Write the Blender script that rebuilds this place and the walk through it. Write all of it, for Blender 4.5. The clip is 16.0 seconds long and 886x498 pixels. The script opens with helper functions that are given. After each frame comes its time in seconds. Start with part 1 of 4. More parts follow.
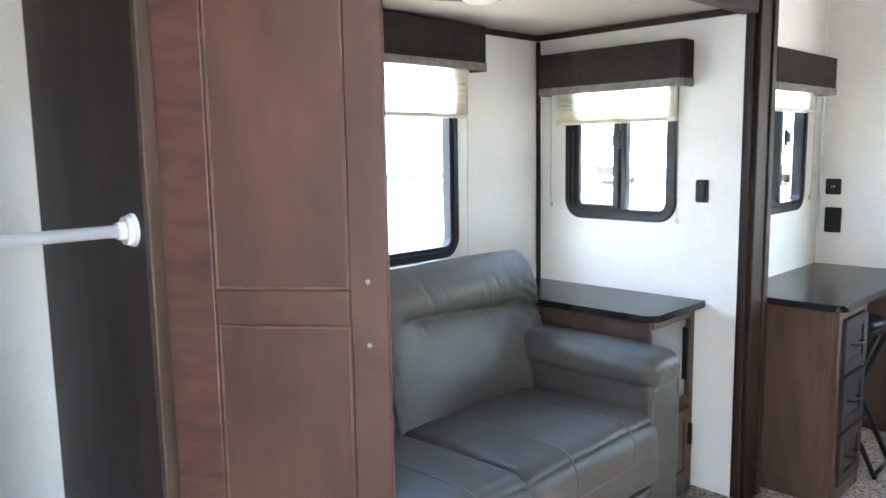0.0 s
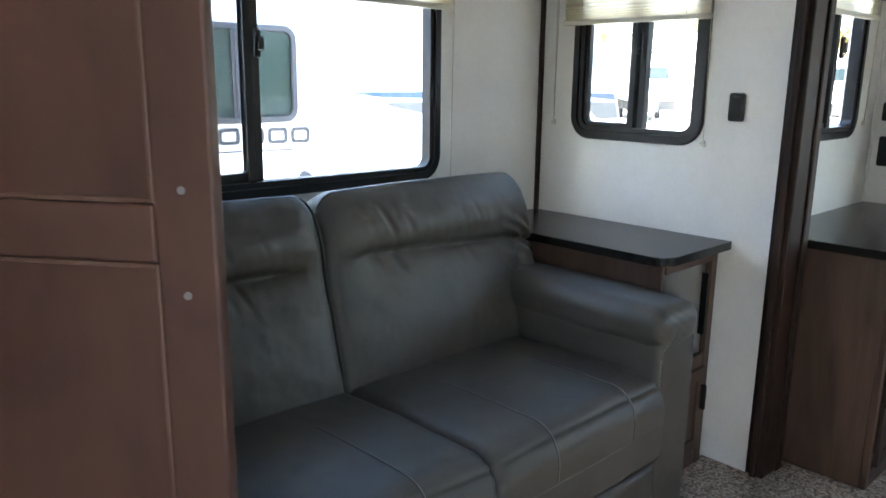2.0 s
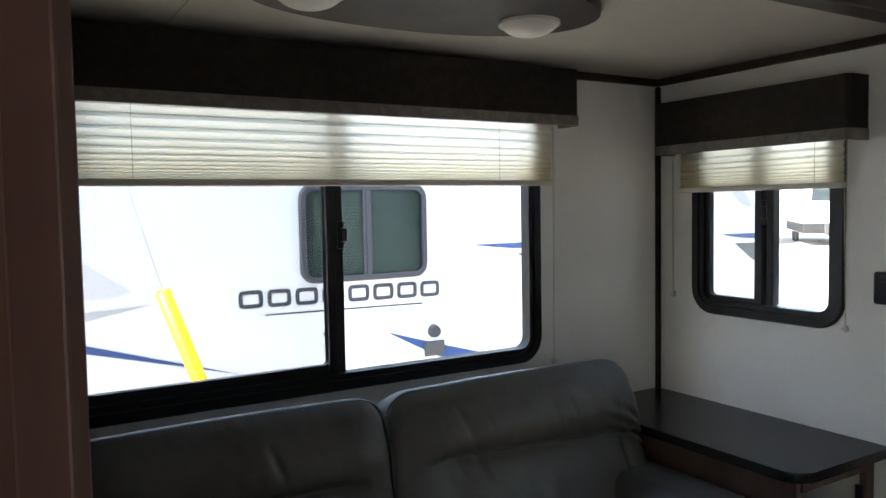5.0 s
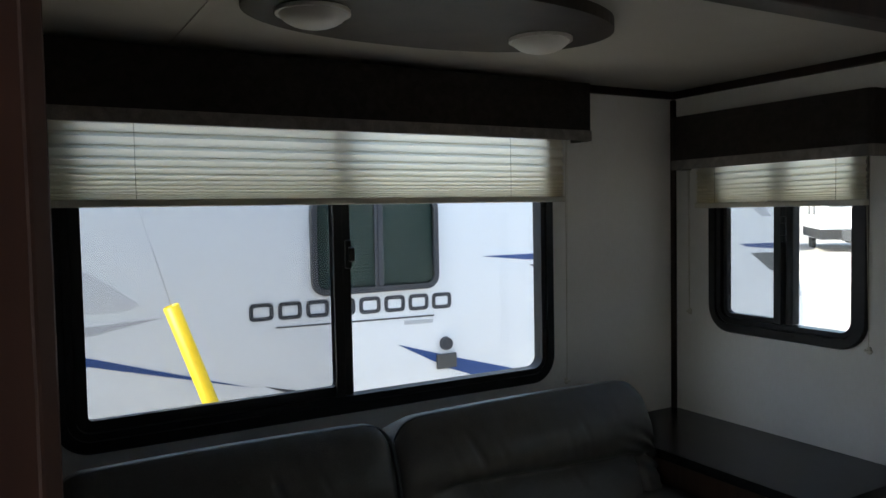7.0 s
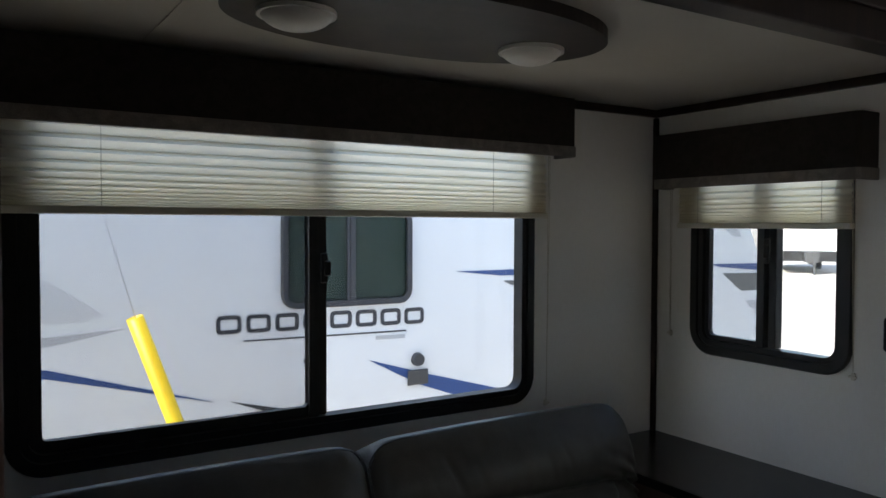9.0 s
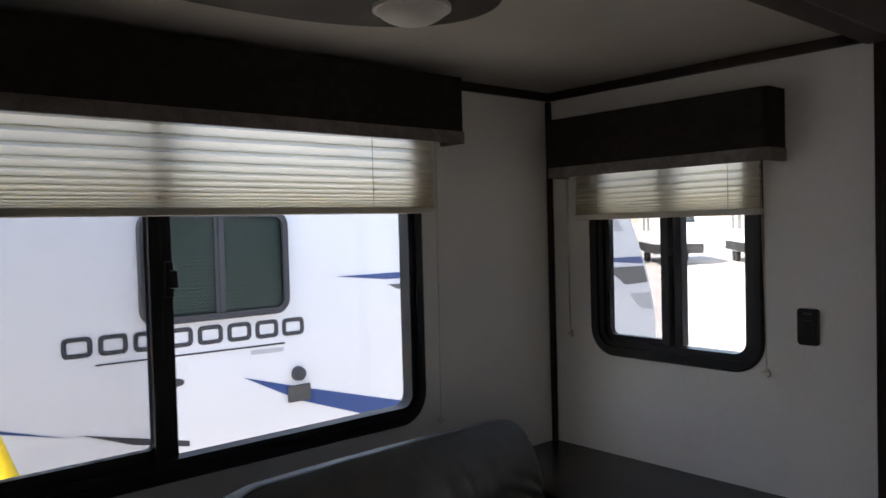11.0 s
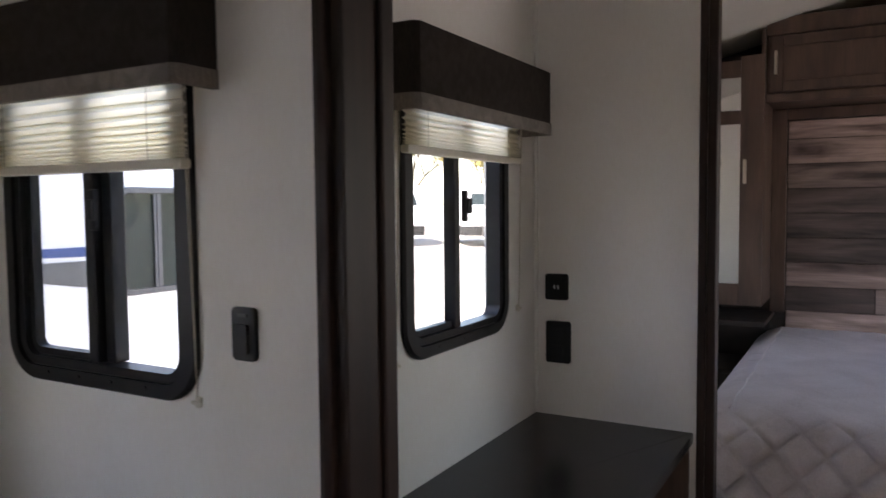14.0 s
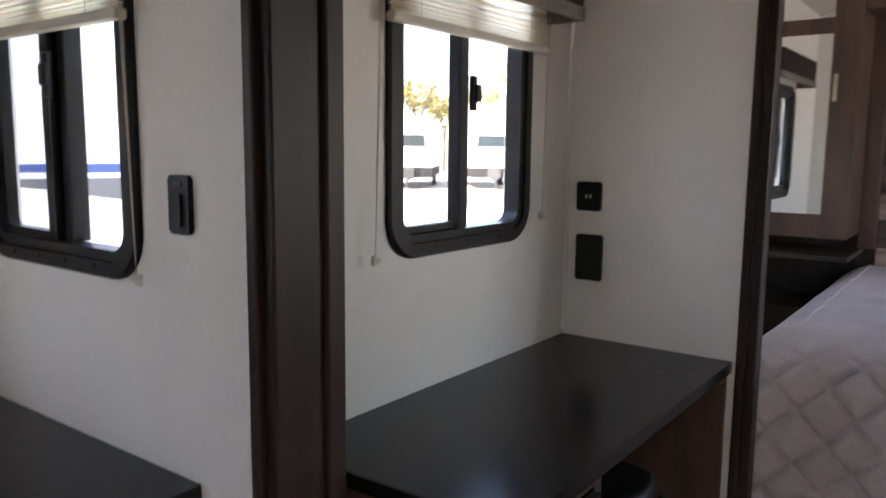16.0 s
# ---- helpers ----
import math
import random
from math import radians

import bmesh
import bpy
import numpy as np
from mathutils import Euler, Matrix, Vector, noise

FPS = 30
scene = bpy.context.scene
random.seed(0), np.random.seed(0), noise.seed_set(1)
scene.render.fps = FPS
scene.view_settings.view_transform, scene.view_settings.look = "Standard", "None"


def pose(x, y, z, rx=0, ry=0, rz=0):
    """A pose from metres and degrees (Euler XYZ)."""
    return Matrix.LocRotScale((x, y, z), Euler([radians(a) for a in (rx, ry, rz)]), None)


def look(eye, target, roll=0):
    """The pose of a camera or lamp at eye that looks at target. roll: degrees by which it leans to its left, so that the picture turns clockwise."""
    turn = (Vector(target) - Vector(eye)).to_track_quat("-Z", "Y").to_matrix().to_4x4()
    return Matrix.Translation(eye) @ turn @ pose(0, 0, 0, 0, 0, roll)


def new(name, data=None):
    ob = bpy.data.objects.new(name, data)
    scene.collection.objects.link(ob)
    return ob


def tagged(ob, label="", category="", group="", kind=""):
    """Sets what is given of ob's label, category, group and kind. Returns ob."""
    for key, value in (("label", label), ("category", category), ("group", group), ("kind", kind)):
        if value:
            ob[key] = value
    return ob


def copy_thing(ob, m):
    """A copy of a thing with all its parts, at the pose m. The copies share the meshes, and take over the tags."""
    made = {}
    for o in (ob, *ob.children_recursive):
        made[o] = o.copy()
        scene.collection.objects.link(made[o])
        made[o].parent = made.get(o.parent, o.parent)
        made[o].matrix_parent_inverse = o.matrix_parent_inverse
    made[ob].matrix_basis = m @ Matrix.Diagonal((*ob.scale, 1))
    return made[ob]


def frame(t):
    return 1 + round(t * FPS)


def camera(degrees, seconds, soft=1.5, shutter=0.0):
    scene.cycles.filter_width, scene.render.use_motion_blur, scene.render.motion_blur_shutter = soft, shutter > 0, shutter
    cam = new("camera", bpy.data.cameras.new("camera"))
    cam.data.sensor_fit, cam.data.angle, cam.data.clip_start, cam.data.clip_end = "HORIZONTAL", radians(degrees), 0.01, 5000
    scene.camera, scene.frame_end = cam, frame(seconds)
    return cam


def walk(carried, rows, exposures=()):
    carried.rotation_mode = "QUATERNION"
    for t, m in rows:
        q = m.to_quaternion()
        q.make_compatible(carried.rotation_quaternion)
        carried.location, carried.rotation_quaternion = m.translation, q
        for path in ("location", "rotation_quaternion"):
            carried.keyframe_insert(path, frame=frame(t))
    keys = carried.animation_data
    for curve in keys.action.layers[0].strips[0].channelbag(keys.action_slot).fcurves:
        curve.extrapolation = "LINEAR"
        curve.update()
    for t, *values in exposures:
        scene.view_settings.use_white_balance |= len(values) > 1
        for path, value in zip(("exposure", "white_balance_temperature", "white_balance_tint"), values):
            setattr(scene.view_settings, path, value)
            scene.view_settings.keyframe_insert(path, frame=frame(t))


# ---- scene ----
cam = camera(60.9, 16.0, shutter=0.4)
METRES, EYE, TILT, LEAN, TURN = 2.8, 1.4, 0.0, 0.0, -44.8
ROWS = [
    (0.0, 0.0, 0.0, 0.0, -0.13, -7.58, 0.95),
    (0.5, 0.0163, 0.0458, -0.0148, -0.45, -8.32, -0.07),
    (1.0, 0.0366, 0.0963, -0.022, -0.08, -8.8, -1.51),
    (1.5, 0.0411, 0.1427, -0.0275, 1.85, -10.22, -0.79),
    (2.0, 0.0545, 0.1801, -0.0381, 1.54, -12.74, -0.64),
    (2.5, 0.0854, 0.1975, -0.0449, 4.07, -14.4, -0.24),
    (3.0, 0.1163, 0.2082, -0.0438, 8.73, -14.59, 0.26),
    (3.5, 0.13, 0.2136, -0.0379, 10.5, -14.04, 2.05),
    (4.0, 0.134, 0.2304, -0.0109, 11.95, -8.56, 1.28),
    (4.5, 0.1335, 0.2429, 0.0117, 13.05, -3.99, 0.39),
    (5.0, 0.1273, 0.2546, 0.0232, 13.77, -3.26, 1.01),
    (7.5, 0.1275, 0.2738, 0.0363, 15.11, -2.5, 0.91),
    (8.0, 0.1271, 0.274, 0.0366, 15.34, -2.18, 0.79),
    (10.5, 0.0808, 0.3705, 0.0374, 4.87, -1.44, 0.33),
    (11.0, 0.0954, 0.4003, 0.0308, 3.64, -1.65, 1.54),
    (11.5, 0.1488, 0.4335, 0.0313, 3.27, -1.74, -0.27),
    (12.0, 0.1856, 0.4611, 0.0209, 2.19, -2.34, 0.83),
    (12.5, 0.2184, 0.5085, 0.0155, -3.77, -2.7, 1.26),
    (13.0, 0.2565, 0.5463, 0.0141, -12.15, -3.19, 1.49),
    (13.5, 0.3146, 0.5909, 0.0142, -13.91, -2.72, -0.32),
    (14.0, 0.3682, 0.6191, 0.0109, -15.98, -3.38, 0.53),
    (14.5, 0.3929, 0.6367, -0.0018, -17.17, -4.37, 0.61),
    (15.0, 0.4043, 0.6549, -0.0102, -18.33, -3.85, 0.08),
    (15.5, 0.4249, 0.6696, -0.0264, -15.44, -4.33, 1.03),
    (16.0, 0.457, 0.6597, -0.0347, -8.7, -7.61, -0.6),
]
EXPOSURES = [(0.0, 5.15, 6400, 8), (1.0, 4.5, 6450, 8), (2.0, 4.0, 6550, 7), (2.5, 4.1, 6600, 6), (3.0, 4.4, 6600, 6), (3.5, 4.7, 6700, 7), (4.0, 4.8, 6950, 10), (4.5, 4.0, 6950, 10), (5.0, 2.8, 6950, 10), (7.5, 1.65, 6700, 6), (8.0, 1.65, 6700, 6), (10.5, 1.75, 7050, 17), (12.0, 1.9, 7100, 18), (12.5, 1.8, 7200, 18), (13.0, 1.7, 7300, 18), (14.0, 2.75, 7300, 20), (15.0, 3.3, 7300, 20), (16.0, 3.2, 7300, 20)]
walk(cam, [(t, pose(0, 0, EYE, TILT, LEAN, TURN) @ pose(METRES * x, METRES * y, METRES * z, 90 + pitch, roll, yaw)) for t, x, y, z, yaw, pitch, roll in ROWS], EXPOSURES)

# ---- light ----
world = bpy.data.worlds.new("sky")
scene.world = world
world.use_nodes = True
wn = world.node_tree
sky = wn.nodes.new("ShaderNodeTexSky")
sky.sky_type, sky.sun_disc = "NISHITA", False
SUN_ELEV, SUN_AZ = 48.0, -88.0      # azimuth from +y towards +x
sky.sun_elevation, sky.sun_rotation = radians(SUN_ELEV), radians(SUN_AZ)
wn.links.new(sky.outputs[0], wn.nodes["Background"].inputs[0])
wn.nodes["Background"].inputs[1].default_value = 0.15
sun = new("sun", bpy.data.lights.new("sun", "SUN"))
sun.data.energy, sun.data.angle, sun.data.color = 3.2, radians(0.5), (1.0, 0.95, 0.88)
sd = Vector((math.sin(radians(SUN_AZ)) * math.cos(radians(SUN_ELEV)), math.cos(radians(SUN_AZ)) * math.cos(radians(SUN_ELEV)), math.sin(radians(SUN_ELEV))))
sun.matrix_world = look(sd * 30, (0, 0, 0))


# ---- materials ----
def material(name, color, rough=0.5, metal=0.0, color2=None, scale=(8, 8, 8), detail=4.0, lo=0.35, hi=0.65,
             fine=None, fine_amount=0.15, bump=0.0, bump_scale=200.0, rough2=None, coat=0.0, spec=0.5):
    """Principled surface with broad colour variation, fine grain and relief, in object space metres."""
    m = bpy.data.materials.new(name)
    m.use_nodes = True
    n, l = m.node_tree.nodes, m.node_tree.links
    b = n["Principled BSDF"]
    b.inputs["Roughness"].default_value, b.inputs["Metallic"].default_value = rough, metal
    b.inputs["Coat Weight"].default_value = coat
    b.inputs["Specular IOR Level"].default_value = spec
    b.inputs["Base Color"].default_value = (*color, 1)
    co = n.new("ShaderNodeTexCoord")
    if color2:
        mp = n.new("ShaderNodeMapping")
        mp.inputs["Scale"].default_value = scale
        info = n.new("ShaderNodeObjectInfo")
        l.new(co.outputs["Object"], mp.inputs["Vector"])
        off = n.new("ShaderNodeMath"); off.operation = "MULTIPLY"; off.inputs[1].default_value = 40.0
        l.new(info.outputs["Random"], off.inputs[0])
        l.new(off.outputs[0], mp.inputs["Location"])
        nz = n.new("ShaderNodeTexNoise")
        nz.inputs["Scale"].default_value, nz.inputs["Detail"].default_value = 1.0, detail
        nz.inputs["Distortion"].default_value = 0.6
        l.new(mp.outputs[0], nz.inputs["Vector"])
        ra = n.new("ShaderNodeValToRGB")
        ra.color_ramp.elements[0].position, ra.color_ramp.elements[1].position = lo, hi
        ra.color_ramp.elements[0].color, ra.color_ramp.elements[1].color = (*color, 1), (*color2, 1)
        l.new(nz.outputs[0], ra.inputs[0])
        out = ra.outputs[0]
        if fine:
            nf = n.new("ShaderNodeTexNoise")
            mf = n.new("ShaderNodeMapping")
            mf.inputs["Scale"].default_value = fine
            l.new(co.outputs["Object"], mf.inputs["Vector"])
            l.new(mf.outputs[0], nf.inputs["Vector"])
            nf.inputs["Scale"].default_value, nf.inputs["Detail"].default_value = 1.0, 3.0
            mx = n.new("ShaderNodeMix")
            mx.data_type, mx.blend_type = "RGBA", "OVERLAY"
            mx.inputs["Factor"].default_value = fine_amount
            l.new(out, mx.inputs["A"])
            l.new(nf.outputs[0], mx.inputs["B"])
            out = mx.outputs["Result"]
        l.new(out, b.inputs["Base Color"])
        if rough2 is not None:
            mr = n.new("ShaderNodeMapRange")
            mr.inputs["To Min"].default_value, mr.inputs["To Max"].default_value = rough, rough2
            l.new(nz.outputs[0], mr.inputs["Value"])
            l.new(mr.outputs[0], b.inputs["Roughness"])
    if bump:
        nb = n.new("ShaderNodeTexNoise")
        nb.inputs["Scale"].default_value, nb.inputs["Detail"].default_value = bump_scale, 4.0
        l.new(co.outputs["Object"], nb.inputs["Vector"])
        bp = n.new("ShaderNodeBump")
        bp.inputs["Strength"].default_value, bp.inputs["Distance"].default_value = bump, 0.002
        l.new(nb.outputs[0], bp.inputs["Height"])
        l.new(bp.outputs[0], b.inputs["Normal"])
    return m


WALL = material("white_wallboard", (0.81, 0.785, 0.735), 0.5, color2=(0.85, 0.825, 0.78), scale=(3, 3, 3), fine=(140, 140, 45), fine_amount=0.16, bump=0.14, bump_scale=350)
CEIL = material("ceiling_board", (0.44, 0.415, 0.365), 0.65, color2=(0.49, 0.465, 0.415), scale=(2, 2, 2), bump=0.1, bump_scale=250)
DOORWOOD = material("alder_door", (0.040, 0.0140, 0.0088), 0.40, color2=(0.118, 0.049, 0.030), scale=(5, 5, 2.6), detail=7, lo=0.30, hi=0.74, fine=(38, 38, 7), fine_amount=0.16, bump=0.04, bump_scale=120, rough2=0.56)
STILEWOOD = material("alder_stile", (0.050, 0.0165, 0.0105), 0.40, color2=(0.122, 0.047, 0.030), scale=(7, 7, 26), detail=5, lo=0.30, hi=0.75, fine=(30, 30, 60), fine_amount=0.14, bump=0.04, bump_scale=120, rough2=0.56)
# lighter wood colour paints the highlight along the door's panel edges
BEADWOOD = material("edge_highlight_wood", (0.095, 0.046, 0.030), 0.42, color2=(0.155, 0.082, 0.056), scale=(20, 20, 4))
DARKWOOD = material("walnut_dark", (0.016, 0.011, 0.009), 0.55, spec=0.35, color2=(0.048, 0.033, 0.026), scale=(9, 9, 1.7), detail=6, lo=0.3, hi=0.75, fine=(300, 300, 9), fine_amount=0.3, bump=0.08, bump_scale=150)
TRIMWOOD = material("walnut_trim", (0.015, 0.0095, 0.0075), 0.45, spec=0.28, color2=(0.044, 0.024, 0.018), scale=(22, 22, 1.4), detail=6, lo=0.3, hi=0.75, fine=(260, 260, 8), fine_amount=0.3, bump=0.06)
CABWOOD = material("cabinet_wood", (0.050, 0.029, 0.021), 0.5, spec=0.4, color2=(0.118, 0.073, 0.052), scale=(11, 11, 2.0), detail=5, lo=0.3, hi=0.75, fine=(200, 200, 8), fine_amount=0.3, bump=0.06)
LEATHER = material("grey_leather", (0.066, 0.060, 0.050), 0.38, color2=(0.084, 0.077, 0.066), scale=(7, 7, 7), fine=(160, 160, 160), fine_amount=0.18, bump=0.45, bump_scale=380, rough2=0.48)
STITCH = material("stitch_thread", (0.22, 0.21, 0.20), 0.7)
SEAM = material("seam_piping", (0.03, 0.03, 0.03), 0.6)
TOP = material("laminate_top", (0.009, 0.0085, 0.008), 0.24, spec=0.34, color2=(0.012, 0.011, 0.0105), scale=(6, 6, 6), bump=0.02, bump_scale=400)
VALANCE = material("valance_fabric", (0.028, 0.023, 0.019), 0.95, spec=0.15, color2=(0.040, 0.033, 0.028), scale=(40, 40, 260), fine=(420, 420, 420), fine_amount=0.22, bump=0.4, bump_scale=600)
BAND = material("valance_band", (0.165, 0.145, 0.128), 0.9, color2=(0.24, 0.215, 0.19), scale=(30, 30, 300), fine=(500, 500, 500), fine_amount=0.5, bump=0.6, bump_scale=600)
CARPET = material("speckled_carpet", (0.15, 0.128, 0.108), 0.95, color2=(0.54, 0.48, 0.42), scale=(95, 95, 95), detail=2, lo=0.38, hi=0.62, fine=(300, 300, 300), fine_amount=0.6, bump=1.0, bump_scale=160)
BLACK = material("black_frame", (0.006, 0.006, 0.0065), 0.38, spec=0.3, color2=(0.010, 0.010, 0.011), scale=(20, 20, 20), bump=0.04, bump_scale=200)
PLASTIC = material("black_plastic", (0.006, 0.006, 0.0065), 0.42, spec=0.3, color2=(0.009, 0.009, 0.010), scale=(60, 60, 60))
NICKEL = material("brushed_nickel", (0.62, 0.56, 0.46), 0.3, metal=1.0)
STEEL = material("screw_steel", (0.30, 0.30, 0.30), 0.45, metal=1.0)
CREAM = material("cream_plastic", (0.66, 0.62, 0.52), 0.5)
CORD = material("cord", (0.55, 0.51, 0.42), 0.8)
WHITEPL = material("white_plastic", (0.82, 0.82, 0.83), 0.35)
DOME = material("frosted_dome", (0.72, 0.69, 0.63), 0.35)
BEDCOVER = material("quilt_grey", (0.56, 0.505, 0.515), 0.7, color2=(0.64, 0.585, 0.595), scale=(5, 5, 5), fine=(150, 150, 150), fine_amount=0.2, bump=0.3, bump_scale=120)
GRAVEL = material("gravel_ground", (0.38, 0.35, 0.31), 0.95, color2=(0.50, 0.47, 0.42), scale=(0.6, 0.6, 0.6), detail=8, fine=(14, 14, 14), fine_amount=0.5, bump=0.6, bump_scale=20)
RVWHITE = material("gelcoat_white", (0.80, 0.81, 0.83), 0.28, color2=(0.84, 0.85, 0.86), scale=(1, 1, 1), bump=0.02, bump_scale=30)
RVBLUE = material("decal_blue", (0.030, 0.075, 0.24), 0.3)
RVGREY = material("decal_grey", (0.50, 0.51, 0.53), 0.3)
RVCHAR = material("decal_slate", (0.115, 0.120, 0.125), 0.35)
ORANGE = material("marker_amber", (0.75, 0.16, 0.03), 0.3)
RVPALE = material("decal_pale", (0.66, 0.67, 0.69), 0.3)
RVDARK = material("decal_charcoal", (0.045, 0.047, 0.055), 0.35)
# near-black colour stands in for the shade inside the neighbour's windows
RVSHADED = material("shaded_inside_sheet", (0.018, 0.022, 0.021), 0.8)
RVGLASS = material("tinted_glass", (0.02, 0.028, 0.026), 0.06)
RVBLIND = material("rv_blind_slat", (0.065, 0.088, 0.078), 0.5)
YELLOW = material("yellow_tube", (0.75, 0.52, 0.01), 0.45, color2=(0.80, 0.60, 0.03), scale=(6, 6, 6))
TYRE = material("tyre_black", (0.02, 0.02, 0.02), 0.8)
CHASSIS = material("chassis_grey", (0.07, 0.07, 0.07), 0.7)
BARK = material("bark", (0.10, 0.075, 0.05), 0.9)
LEAF = material("leaf_yellow", (0.36, 0.29, 0.08), 0.8, color2=(0.26, 0.24, 0.10), scale=(1.5, 1.5, 1.5))


def plank_material():
    m = material("reclaimed_plank", (0.055, 0.034, 0.029), 0.7, color2=(0.43, 0.305, 0.265), scale=(9, 2.2, 16), detail=7, lo=0.30, hi=0.74, fine=(120, 6, 170), fine_amount=0.45, bump=0.25, bump_scale=90)
    n, l = m.node_tree.nodes, m.node_tree.links
    b = n["Principled BSDF"]
    src = b.inputs["Base Color"].links[0].from_socket
    info = n.new("ShaderNodeObjectInfo")
    hsv = n.new("ShaderNodeHueSaturation")
    mr = n.new("ShaderNodeMapRange")
    mr.inputs["To Min"].default_value, mr.inputs["To Max"].default_value = 0.30, 1.7
    l.new(info.outputs["Random"], mr.inputs["Value"])
    l.new(mr.outputs[0], hsv.inputs["Value"])
    l.new(src, hsv.inputs["Color"])
    l.new(hsv.outputs[0], b.inputs["Base Color"])
    return m


PLANK = plank_material()


def glass_material(name, tint=(1, 1, 1), gloss=0.025):
    """Thin clear pane: light passes straight on, with a Fresnel gloss."""
    m = bpy.data.materials.new(name)
    m.use_nodes = True
    n, l = m.node_tree.nodes, m.node_tree.links
    n.remove(n["Principled BSDF"])
    t, g, f, mx = n.new("ShaderNodeBsdfTransparent"), n.new("ShaderNodeBsdfGlossy"), n.new("ShaderNodeLayerWeight"), n.new("ShaderNodeMixShader")
    pw, ad = n.new("ShaderNodeMath"), n.new("ShaderNodeMath")
    pw.operation, ad.operation = "POWER", "MULTIPLY_ADD"
    pw.inputs[1].default_value, ad.inputs[1].default_value, ad.inputs[2].default_value = 5.0, 0.7, gloss
    t.inputs["Color"].default_value = (*tint, 1)
    g.inputs["Roughness"].default_value = 0.02
    f.inputs["Blend"].default_value = 0.5
    l.new(f.outputs["Facing"], pw.inputs[0])
    l.new(pw.outputs[0], ad.inputs[0])
    l.new(ad.outputs[0], mx.inputs[0])
    l.new(t.outputs[0], mx.inputs[1])
    l.new(g.outputs[0], mx.inputs[2])
    l.new(mx.outputs[0], n["Material Output"].inputs["Surface"])
    return m


GLASS = glass_material("window_glass", (0.97, 0.985, 0.985))
RVPANE = glass_material("tinted_pane", (0.85, 0.90, 0.88), 0.012)


def screen_material():
    """Fine insect mesh: most light passes, the threads are dark."""
    m = bpy.data.materials.new("insect_screen")
    m.use_nodes = True
    n, l = m.node_tree.nodes, m.node_tree.links
    n.remove(n["Principled BSDF"])
    t, d, mx = n.new("ShaderNodeBsdfTransparent"), n.new("ShaderNodeBsdfDiffuse"), n.new("ShaderNodeMixShader")
    d.inputs["Color"].default_value = (0.05, 0.055, 0.065, 1)
    mx.inputs[0].default_value = 0.22
    l.new(t.outputs[0], mx.inputs[1])
    l.new(d.outputs[0], mx.inputs[2])
    l.new(mx.outputs[0], n["Material Output"].inputs["Surface"])
    return m


SCREEN = screen_material()
MIRROR = material("mirror", (0.85, 0.86, 0.86), 0.02, metal=1.0)


def shade_material():
    m = bpy.data.materials.new("pleated_shade_cloth")
    m.use_nodes = True
    n, l = m.node_tree.nodes, m.node_tree.links
    n.remove(n["Principled BSDF"])
    d, t, mx = n.new("ShaderNodeBsdfDiffuse"), n.new("ShaderNodeBsdfTranslucent"), n.new("ShaderNodeMixShader")
    nz, ra = n.new("ShaderNodeTexNoise"), n.new("ShaderNodeValToRGB")
    nz.inputs["Scale"].default_value = 300.0
    ra.color_ramp.elements[0].color, ra.color_ramp.elements[1].color = (0.95, 0.905, 0.77, 1), (0.98, 0.95, 0.86, 1)
    l.new(nz.outputs[0], ra.inputs[0])
    for s in (d, t):
        l.new(ra.outputs[0], s.inputs["Color"])
    mx.inputs[0].default_value = 0.9
    l.new(d.outputs[0], mx.inputs[1])
    l.new(t.outputs[0], mx.inputs[2])
    l.new(mx.outputs[0], n["Material Output"].inputs["Surface"])
    return m


SHADE = shade_material()


# ---- mesh helpers ----
def finish(bm, name, mat, parent=None, smooth=False, m=None):
    bmesh.ops.recalc_face_normals(bm, faces=bm.faces)
    me = bpy.data.meshes.new(name)
    bm.to_mesh(me)
    bm.free()
    me.materials.append(mat)
    if smooth:
        for p in me.polygons:
            p.use_smooth = True
    ob = new(name, me)
    if m is not None:
        ob.matrix_basis = m
    if parent:
        ob.parent = parent
    return ob


def add_box(bm, lo, hi, bevel=0.0, seg=2):
    c = [(a + b) / 2 for a, b in zip(lo, hi)]
    s = [abs(b - a) for a, b in zip(lo, hi)]
    made = bmesh.ops.create_cube(bm, size=1.0, matrix=Matrix.Translation(c) @ Matrix.Diagonal((*s, 1)))
    if bevel:
        es = list({e for v in made["verts"] for e in v.link_edges})
        bmesh.ops.bevel(bm, geom=es, offset=min(bevel, min(s) * 0.45), segments=seg, affect="EDGES", profile=0.5)


def box(name, lo, hi, mat, parent=None, bevel=0.003, seg=2, m=None):
    bm = bmesh.new()
    add_box(bm, lo, hi, bevel, seg)
    return finish(bm, name, mat, parent, m=m)


def boxes(name, spans, mat, parent=None, bevel=0.0, m=None):
    if parent:
        for lo, hi in spans:
            last = box(name, lo, hi, mat, parent, bevel, m=m)
        return last
    bm = bmesh.new()
    for lo, hi in spans:
        add_box(bm, lo, hi, bevel)
    return finish(bm, name, mat, parent, m=m)


def empty(name, m=None):
    e = new(name)
    e.empty_display_size = 0.1
    if m is not None:
        e.matrix_basis = m
    return e


def rod(name, a, b, r, mat, parent=None, seg=12, r2=None):
    a, b = Vector(a), Vector(b)
    bm = bmesh.new()
    q = (b - a).to_track_quat("Z", "Y").to_matrix().to_4x4()
    bmesh.ops.create_cone(bm, cap_ends=True, segments=seg, radius1=r, radius2=r if r2 is None else r2, depth=(b - a).length, matrix=Matrix.Translation((a + b) / 2) @ q)
    ob = finish(bm, name, mat, parent)
    for p in ob.data.polygons:
        p.use_smooth = len(p.vertices) == 4
    return ob


